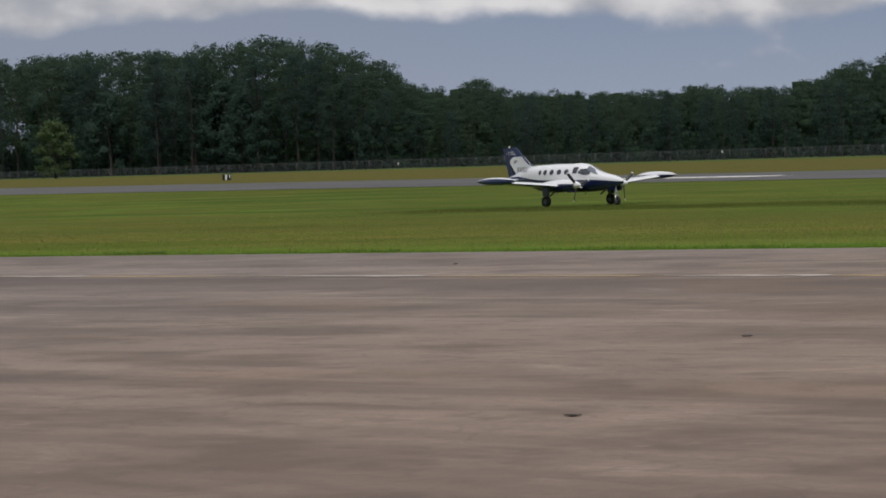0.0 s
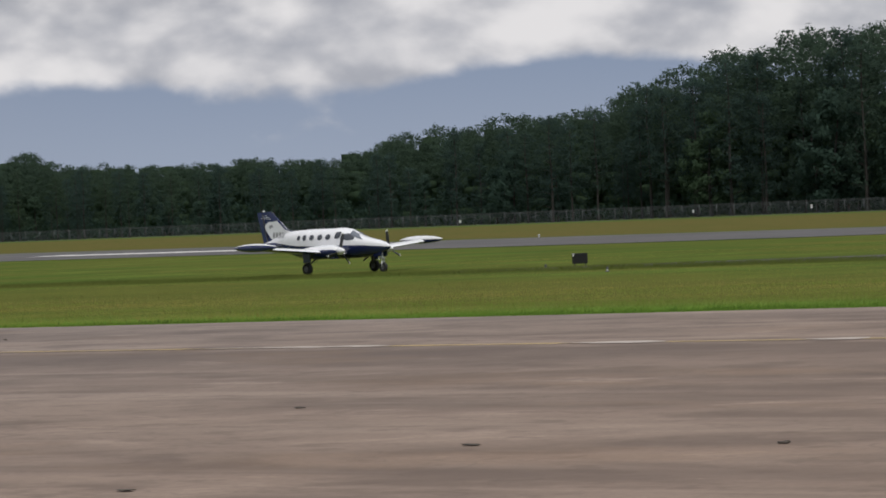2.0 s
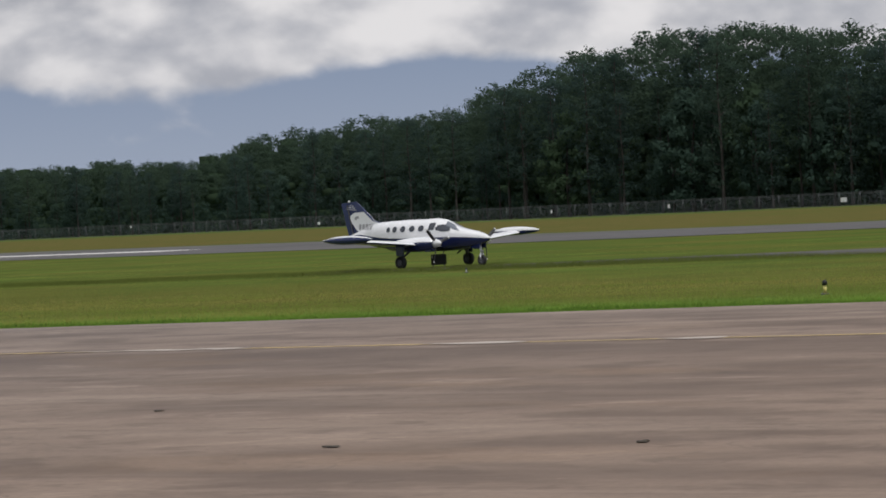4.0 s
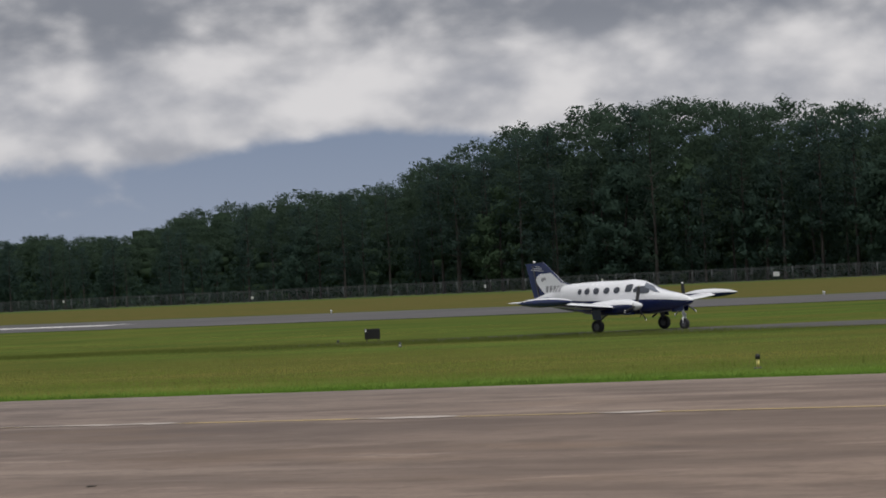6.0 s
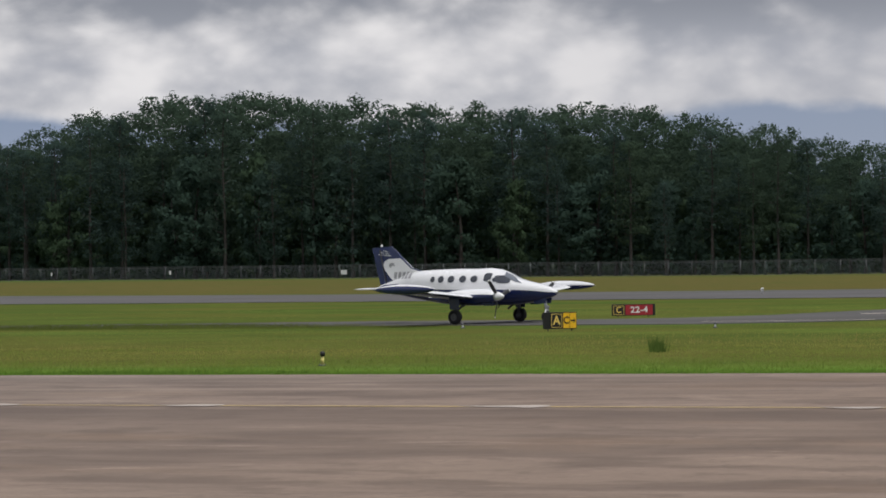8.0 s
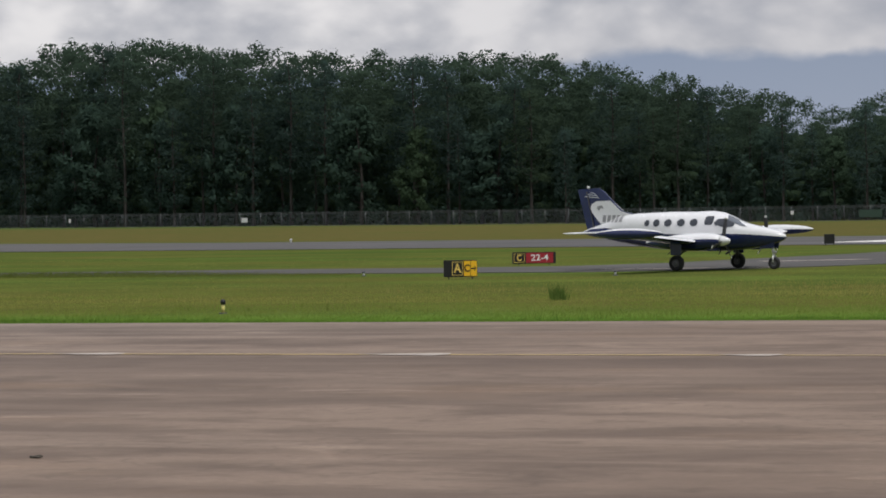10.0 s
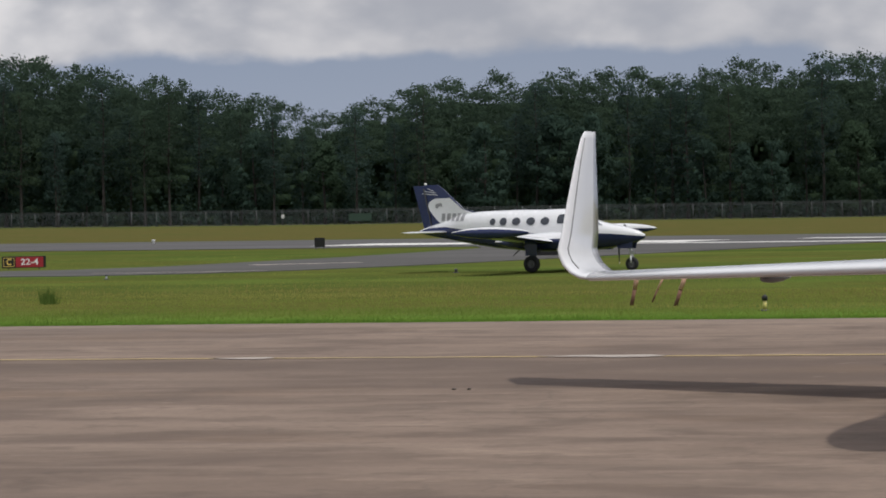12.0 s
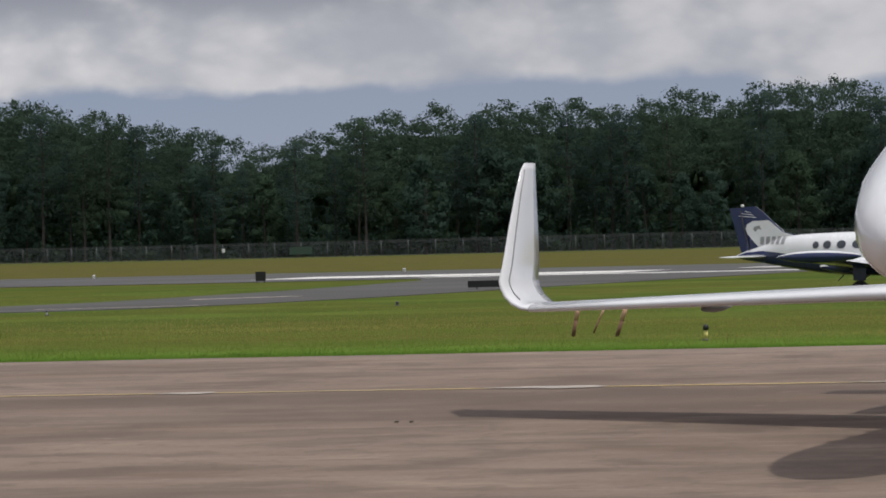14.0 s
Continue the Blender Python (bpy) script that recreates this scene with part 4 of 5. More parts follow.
# ================= taxiing twin-engined aircraft =================
def oval_ring(x, zc, w, up, dn, split, n, half):
    """Half of a fuselage cross-section: the part above or below the paint line, from one side to the other."""
    def point(t):
        c, s = math.cos(t), math.sin(t)
        y = w * math.copysign(abs(c) ** 0.85, c)
        z = zc + (up if s > 0 else dn) * math.copysign(abs(s) ** 0.85, s)
        return Vector((x, y, z))
    k = (split - zc) / (up if split > zc else dn)
    k = max(-0.98, min(0.98, k))
    ts = math.copysign(math.asin(min(1, abs(k) ** (1 / 0.85))), k)
    if half == "upper":
        return [point(ts + (math.pi - 2 * ts) * i / n) for i in range(n + 1)]
    return [point(math.pi - ts + (math.pi + 2 * ts) * i / n) for i in range(n + 1)]


# x, axis height, half width, rise, drop, paint line
STATIONS = [(-5.75, 1.52, 0.04, 0.05, 0.05, 1.54), (-5.35, 1.52, 0.13, 0.20, 0.16, 1.66), (-4.6, 1.52, 0.26, 0.42, 0.28, 1.70), (-3.9, 1.52, 0.40, 0.68, 0.42, 1.62),
            (-3.2, 1.50, 0.54, 0.76, 0.52, 1.53), (-2.4, 1.46, 0.64, 0.83, 0.60, 1.46), (-1.4, 1.45, 0.70, 0.86, 0.68, 1.43), (-0.4, 1.44, 0.71, 0.86, 0.70, 1.42),
            (0.3, 1.42, 0.71, 0.90, 0.68, 1.42), (0.75, 1.40, 0.70, 0.86, 0.66, 1.42), (1.2, 1.38, 0.66, 0.70, 0.63, 1.41), (1.7, 1.36, 0.60, 0.48, 0.58, 1.40),
            (2.3, 1.33, 0.50, 0.38, 0.48, 1.37), (2.8, 1.30, 0.38, 0.31, 0.36, 1.33), (3.2, 1.28, 0.24, 0.21, 0.23, 1.29), (3.44, 1.27, 0.11, 0.10, 0.11, 1.27), (3.52, 1.27, 0.02, 0.02, 0.02, 1.27)]


def wing_mesh(name, sections, mat, cut=None):
    """A wing from sections (x of leading edge, chord, y, z, thickness ratio); cut: 'up' or 'down' keeps one skin."""
    prof = [(0, 0), (0.03, 0.35), (0.12, 0.75), (0.32, 1.0), (0.6, 0.78), (0.85, 0.32), (1, 0.03)]
    rings = []
    for lx, ch, y, z, th in sections:
        upper = [(lx - c * ch, y, z + t * th * ch * 0.62) for c, t in prof]
        lower = [(lx - c * ch, y, z - t * th * ch * 0.42) for c, t in prof]
        if cut == "up":
            rings.append(upper)
        elif cut == "down":
            rings.append(lower)
        else:
            rings.append(upper + lower[::-1][:-1])
    return loft(name, rings, mat, caps=cut is None, closed=cut is None)


def bodies_of_revolution(name, profile, mat, sy=1.0, sz=1.0, lo=0.0, hi=2 * math.pi, n=18):
    """profile: (x, radius, axis height)."""
    rings = [[(x, sy * r * math.cos(lo + (hi - lo) * k / n), z + sz * r * math.sin(lo + (hi - lo) * k / n)) for k in range(n + (0 if hi - lo > 6 else 1))] for x, r, z in profile]
    return loft(name, rings, mat, caps=False, closed=hi - lo > 6)


def plate(name, outline, y, thick, mat):
    """A flat panel in the xz plane at y."""
    n = len(outline)
    v = [(x, y - thick / 2, z) for x, z in outline] + [(x, y + thick / 2, z) for x, z in outline]
    f = [tuple(range(n)), tuple(range(2 * n - 1, n - 1, -1))] + [(i, (i + 1) % n, n + (i + 1) % n, n + i) for i in range(n)]
    return mesh(name, v, f, mat)


def side_patch(name, cx, cz, w, h, side, mat, lift=0.012, corner=2.0, slant=0.0):
    """A window that follows the fuselage's flank."""
    v, n = [], 20
    for ring in (1.0, 0.55):
        for k in range(n):
            t = 2 * math.pi * k / n
            u = math.copysign(abs(math.cos(t)) ** (2 / corner), math.cos(t)) * w / 2 * ring
            q = math.copysign(abs(math.sin(t)) ** (2 / corner), math.sin(t)) * h / 2 * ring
            v.append(flank(cx + u + slant * q, cz + q, side, lift))
    v.append(flank(cx, cz, side, lift))
    f = [(k, (k + 1) % n, n + (k + 1) % n, n + k) for k in range(n)] + [(n + k, n + (k + 1) % n, 2 * n) for k in range(n)]
    if side > 0:
        f = [q[::-1] for q in f]
    return mesh(name, v, f, mat, True)


def flank(x, z, side, lift):
    xs = [s[0] for s in STATIONS]
    zc, w, up, dn = (float(np.interp(x, xs, [s[i] for s in STATIONS])) for i in (1, 2, 3, 4))
    k = max(-1.0, min(1.0, (z - zc) / (up if z > zc else dn)))
    s = abs(k) ** (1 / 0.85)
    y = w * max(0.0, 1 - s * s) ** 0.425
    return Vector((x, side * (y + lift), z + lift * 0.5 * k))


def build_aircraft():
    ac = root("aircraft", Matrix.Identity(4), "white and navy twin-propeller aircraft taxiing on its wheels", "aircraft")
    up = [oval_ring(x, zc, w, u, d, s, 16, "upper") for x, zc, w, u, d, s in STATIONS]
    lo = [oval_ring(x, zc, w, u, d, s, 14, "lower") for x, zc, w, u, d, s in STATIONS]
    part("upper_fuselage", loft("upper_fuselage", up, M_WHITE, closed=False), ac, "gloss white upper fuselage")
    part("lower_fuselage", loft("lower_fuselage", lo, M_NAVY, closed=False), ac, "gloss navy blue belly")
    # cabin windows, cockpit side windows and windscreen on both flanks
    for side in (-1, 1):
        for wx, ww in ((-2.42, 0.24), (-1.97, 0.30), (-1.42, 0.34), (-0.82, 0.35), (-0.24, 0.35)):
            fr = part("cabin_window", side_patch("window_frame", wx, 1.87, ww + 0.03, 0.31 if ww > 0.26 else 0.27, side, M_ALLOY, 0.008), ac, "oval window with a metal rim")
            part("pane", side_patch("pane", wx, 1.87, ww, 0.28 if ww > 0.26 else 0.24, side, M_DARKGLASS, 0.014), fr)
        part("cockpit_window", side_patch("cockpit_window", 0.44, 1.94, 0.38, 0.34, side, M_DARKGLASS, 0.012, 4.5, 0.12), ac, "dark cockpit side window")
        part("cockpit_window", side_patch("cockpit_window", 0.76, 1.82, 0.15, 0.17, side, M_DARKGLASS, 0.012, 2.6, -0.4), ac, "small dark triangular cockpit pane")
        part("windscreen", side_patch("side_windscreen", 1.13, 1.84, 0.66, 0.33, side, M_DARKGLASS, 0.016, 3.4, -0.6), ac, "dark rounded side pane of the windscreen")
        # windscreen half, wrapped over the nose slope
        v, f, nu, nv = [], [], 8, 6
        for i in range(nu + 1):
            for j in range(nv + 1):
                a, b2 = i / nu, j / nv
                x = 1.20 + 0.80 * a * (1 - 0.45 * b2) - 0.16 * b2
                zc, w, u, d = (float(np.interp(x, [s[0] for s in STATIONS], [s[k] for s in STATIONS])) for k in (1, 2, 3, 4))
                t = radians(50 - 4 * a + (35 + 4 * a) * b2)
                c, sn = math.cos(t), math.sin(t)
                v.append((x + 0.006, side * (w * c ** 0.85 + 0.014), zc + u * sn ** 0.85 + 0.014))
        for i in range(nu):
            for j in range(nv):
                q = (i * (nv + 1) + j, (i + 1) * (nv + 1) + j, (i + 1) * (nv + 1) + j + 1, i * (nv + 1) + j + 1)
                f.append(q if side > 0 else q[::-1])
        part("windscreen", mesh("windscreen", v, f, M_SCREEN, True), ac, "grey curved windscreen half")
    # fin: navy, with a white sweep that carries on from the cabin, and grey marks
    fin = [(-6.0, 3.26), (-4.98, 3.32), (-4.72, 3.14), (-3.92, 2.38), (-3.45, 2.26), (-3.2, 2.0), (-5.25, 1.42), (-5.50, 1.38)]
    bm = bmesh.new()
    left, right = [], []
    for x, z in fin:
        th = 0.03 + 0.05 * (3.3 - z) / 1.8
        tx = th * (0.3 if x in (-5.98, -5.50) else 0.8)
        left.append(bm.verts.new((x, tx, z)))
        right.append(bm.verts.new((x, -tx, z)))
    bm.faces.new(left[::-1]), bm.faces.new(right)
    for i in range(len(fin)):
        j = (i + 1) % len(fin)
        bm.faces.new((left[i], left[j], right[j], right[i]))
    bmesh.ops.triangulate(bm, faces=bm.faces[:])
    bmesh.ops.recalc_face_normals(bm, faces=bm.faces)
    me = bpy.data.meshes.new("fin")
    bm.to_mesh(me)
    bm.free()
    me.materials.append(M_NAVY)
    fin_ob = part("fin", me, ac, "navy blue tail fin")
    sweep = [(-4.42, 2.80), (-5.06, 2.78), (-5.28, 2.66), (-5.34, 2.50), (-5.26, 2.32), (-5.10, 2.12), (-4.92, 1.92), (-4.70, 1.74), (-4.4, 1.60), (-3.9, 1.52), (-3.3, 1.50), (-3.2, 2.0), (-3.42, 2.23), (-3.90, 2.36), (-4.22, 2.64)]
    for side in (-1, 1):
        part("white_sweep", plate("white_sweep", [(x, z) for x, z in sweep[:9] + sweep[12:]], side * 0.118, 0.012, M_WHITE), fin_ob, "white painted sweep")
        emblem = [(-5.0, 2.58), (-4.78, 2.62), (-4.72, 2.46), (-4.85, 2.50), (-4.95, 2.40), (-5.04, 2.48)]
        part("emblem", plate("emblem", emblem, side * 0.128, 0.006, M_GREY), fin_ob, "small grey emblem")
        for k in range(3):
            z = 2.92 + 0.085 * k
            part("stripe", plate("stripe", [(-5.62 + .12 * k, z + 0.05), (-4.93 - .09 * k, z - 0.02), (-4.95 - .09 * k, z + 0.005), (-5.62 + .12 * k, z + 0.07)], side * (0.088 - 0.01 * k), 0.008, M_WHITE), fin_ob, "thin white stripe")
        for k in range(5):
            x = -4.78 + 0.225 * k
            bv, bf = [], []
            for r in range(5):
                z = 1.93 + 0.07 * r
                for dx in (0.0, 0.15):
                    bx = x + dx + 0.03 * r / 4
                    zc, w, u = (float(np.interp(bx, [q[0] for q in STATIONS], [q[n] for q in STATIONS])) for n in (1, 2, 3))
                    h = min(1.0, max(0.0, (z - zc) / u)) ** (1 / 0.85)
                    bv.append((bx, side * max(0.13, w * (1 - h * h) ** 0.425 + 0.012), z))
            for r in range(4):
                bf.append((2 * r, 2 * r + 1, 2 * r + 3, 2 * r + 2) if side < 0 else (2 * r, 2 * r + 2, 2 * r + 3, 2 * r + 1))
            part("marking_bar", mesh("marking_bar", bv, bf, M_GREY), ac, "grey marking bar")
    part("beacon", bodies_of_revolution("beacon", [(-5.56, 0.001, 3.34), (-5.53, 0.05, 3.34), (-5.46, 0.05, 3.34), (-5.42, 0.001, 3.34)], M_SIGNWHITE), fin_ob, "white tail lamp")
    part("rudder_gap", plate("rudder_gap", [(-5.56, 3.17), (-5.535, 3.17), (-5.17, 1.56), (-5.195, 1.56)], 0.0, 0.20, M_STRUT), fin_ob)
    for side in (-1, 1):
        st = [(-4.45, 1.15, 0.10 * side, 1.50, 0.10), (-4.80, 0.80, 1.95 * side, 1.50, 0.09), (-4.95, 0.5, 2.05 * side, 1.50, 0.04)]
        part("tailplane", wing_mesh("tailplane", st, M_WHITE), ac, "white horizontal tailplane")
        # wing, white above and navy below
        sec = [(0.95, 2.05, 0.55 * side, 0.98, 0.16), (0.80, 1.90, 1.75 * side, 1.08, 0.15), (0.42, 1.45, 5.85 * side, 1.42, 0.13)]
        part("wing_upper_skin", wing_mesh("wing_upper_skin", sec, M_WHITE, "up"), ac, "white wing upper skin")
        part("wing_lower_skin", wing_mesh("wing_lower_skin", sec, M_NAVY, "down"), ac, "navy wing lower skin")
        cap_of = {-1: (0.05, math.pi - 0.75), 1: (0.75, math.pi - 0.05)}
        prof = [(1.55, 0.01), (1.45, 0.06), (1.2, 0.12), (0.8, 0.17), (0.3, 0.205), (-0.3, 0.205), (-0.8, 0.17), (-1.2, 0.11), (-1.45, 0.05), (-1.55, 0.01)]
        for nm, lo_a, hi_a, mt in (("tip_tank_top", *cap_of[side], M_WHITE), ("tip_tank_bottom", cap_of[side][1], 2 * math.pi + cap_of[side][0], M_NAVY)):
            tk = part(nm, bodies_of_revolution(nm, [(x, r, 1.50) for x, r in prof], mt, 1.0, 1.0, lo_a, hi_a, 12), ac)
            tk.matrix_local = Matrix.Translation((0, 6.0 * side, 0))
        # engine nacelle
        nac = [(1.62, 0.20, 1.15), (1.55, 0.27, 1.15), (1.25, 0.36, 1.14), (0.6, 0.40, 1.12), (-0.3, 0.36, 1.10), (-1.1, 0.24, 1.08), (-1.75, 0.06, 1.10)]
        for nm, lo_a, hi_a, mt in (("nacelle_top", 0.30, math.pi - 0.30, M_WHITE), ("nacelle_bottom", math.pi - 0.30, 2 * math.pi + 0.30, M_NAVY)):
            nk = part(nm, bodies_of_revolution(nm, nac, mt, 1.15, 0.88, lo_a, hi_a, 14), ac)
            nk.matrix_local = Matrix.Translation((0, 1.75 * side, 0))
        ex = part("exhaust_pipe", tube("exhaust_pipe", [(0.2, 0, 0.85), (-0.05, 0, 0.72), (-0.25, 0, 0.58)], [0.05, 0.05, 0.04], M_STRUT), ac)
        ex.matrix_local = Matrix.Translation((0, 1.9 * side, 0))
        sc = part("cowl_scoop", bevel_box("cowl_scoop", 1.0, 1.5, -0.16, 0.16, 0.76, 0.92, M_NAVY, 0.05), ac)
        sc.matrix_local = Matrix.Translation((0, 1.75 * side, 0))
        # main leg with doors
        leg = part("main_leg", tube("main_leg", [(0, 0, 1.15), (0, 0, 0.75), (0.0, 0, 0.36)], [0.09, 0.08, 0.06], M_STRUT), ac)
        leg.matrix_local = Matrix.Translation((0.03, 2.30 * side, 0))
        part("gear_door", plate("gear_door", [(-0.26, 0.62), (0.20, 0.62), (0.22, 1.12), (-0.28, 1.12)], 0.16 * side, 0.025, M_NAVY), leg, "navy gear door")
        part("drag_brace", tube("drag_brace", [(-0.42, 0, 1.0), (-0.03, 0, 0.62)], [0.03, 0.03], M_STRUT, 8), leg)
    part("belly_aerial", tube("belly_aerial", [(0.6, 0, 0.78), (0.5, 0, 0.60)], [0.03, 0.015], M_STRUT, 6), ac)
    part("belly_aerial", tube("belly_aerial", [(-1.6, 0, 0.80), (-1.85, 0, 0.58)], [0.025, 0.012], M_STRUT, 6), ac)
    nl = part("nose_leg", tube("nose_leg", [(2.85, 0, 1.10), (2.93, 0, 0.7), (2.97, 0, 0.52)], [0.07, 0.06, 0.05], M_WHITE), ac, "white nose leg")
    for k in (-1, 1):
        part("fork", tube("fork", [(2.97, 0.11 * k, 0.52), (2.97, 0.11 * k, 0.28)], [0.028, 0.028], M_WHITE, 8), nl)
        part("nose_door", plate("nose_door", [(2.5, 0.82), (3.05, 0.82), (3.1, 1.06), (2.4, 1.06)], 0.2 * k, 0.02, M_NAVY), nl, "navy nose-gear door")
    part("fork_top", tube("fork_top", [(2.97, -0.12, 0.53), (2.97, 0.12, 0.53)], [0.035, 0.035], M_WHITE, 8), nl)
    part("landing_lamp", tube("landing_lamp", [(2.95, 0, 0.66), (3.05, 0, 0.66)], [0.06, 0.07], M_ALLOY, 10), nl)

    def wheel(x, y, r, w):
        wh = part("wheel", None, ac)
        wh.matrix_local = Matrix.Translation((x, y, r))
        ring = [(-0.5, 0.50), (-0.5, 0.84), (-0.36, 0.97), (0, 1.0), (0.36, 0.97), (0.5, 0.84), (0.5, 0.50)]
        n = 26
        rings = [[(r * q * math.cos(2 * math.pi * k / n), w * a, r * q * math.sin(2 * math.pi * k / n)) for a, q in ring] for k in range(n + 1)]
        part("tyre", loft("tyre", rings, M_RUBBER, caps=False, closed=True), wh, "black rubber tyre")
        v, f = [], []
        hub = [(-0.46, 0.50), (-0.30, 0.42), (-0.34, 0.2), (-0.5, 0.16), (-0.5, 0.0)]
        for s in (1, -1):
            rr = [[(r * q * math.cos(2 * math.pi * k / 16), s * w * a, r * q * math.sin(2 * math.pi * k / 16)) for k in range(16)] for a, q in hub]
            base = len(v)
            v += [p for ring_ in rr for p in ring_]
            f += [(base + i * 16 + k, base + i * 16 + (k + 1) % 16, base + (i + 1) * 16 + (k + 1) % 16, base + (i + 1) * 16 + k) for i in range(4) for k in range(16)]
            for k in range(0, 16, 4):  # hub bolts
                bx, bz = 0.36 * r * math.cos(k * math.pi / 8), 0.36 * r * math.sin(k * math.pi / 8)
                bv, bf = box_data(bx - 0.02, bx + 0.02, s * w * 0.34, s * w * 0.40, bz - 0.02, bz + 0.02)
                o = len(v)
                v += bv
                f += [tuple(o + i for i in q) for q in bf]
        part("rim", mesh("rim", v, f, M_RIM, False), wh, "dull grey wheel rim")
        return wh

    wheels = [(wheel(0, -2.42, 0.31, 0.22), (0, -2.42), 0.31), (wheel(0, 2.42, 0.31, 0.22), (0, 2.42), 0.31), (wheel(2.97, 0, 0.25, 0.16), (2.97, 0), 0.25)]

    def propeller(side):
        pr = part("propeller", bodies_of_revolution("spinner", [(0.42, 0.005, 0), (0.38, 0.07, 0), (0.28, 0.13, 0), (0.12, 0.19, 0), (0.0, 0.20, 0), (-0.02, 0.12, 0)], M_WHITE), ac, "white spinner")
        for k in range(3):
            secs = [(0.06, 0.05, 0.03), (0.3, 0.075, 0.03), (0.6, 0.085, 0.022), (0.85, 0.07, 0.014), (0.94, 0.04, 0.008)]
            rings = []
            for r, c, th in secs:
                tw = radians(62 - 46 * r)
                rings.append([(u * math.sin(tw) * c + v2 * math.cos(tw) * th, u * math.cos(tw) * c - v2 * math.sin(tw) * th, r) for u, v2 in ((-1, 0), (-0.4, 1), (0.5, 0.8), (1, 0), (0.5, -0.6), (-0.4, -0.8))])
            bl = part("blade", loft("blade", rings, M_PROP), pr, "black propeller blade with pale tip")
            bl.matrix_local = Matrix.Translation((0.1, 0, 0)) @ Matrix.Rotation(k * 2 * math.pi / 3, 4, "X")
            tip = part("blade_tip", loft("blade_tip", [[(p[0] * 1.15, p[1] * 1.1, p[2] + 0.012 - 0.06) for p in rings[-2]][:0] or [(p[0] * 1.2, p[1] * 1.15, 0.875) for p in rings[-2]], [(p[0] * 1.2, p[1] * 1.15, 0.948) for p in rings[-1]]], M_SIGNWHITE), pr)
            tip.matrix_local = Matrix.Translation((0.1, 0, 0)) @ Matrix.Rotation(k * 2 * math.pi / 3, 4, "X")
        return pr

    props = [(propeller(-1), -1), (propeller(1), 1)]
    return ac, wheels, props


AIRCRAFT, WHEELS, PROPS = build_aircraft()


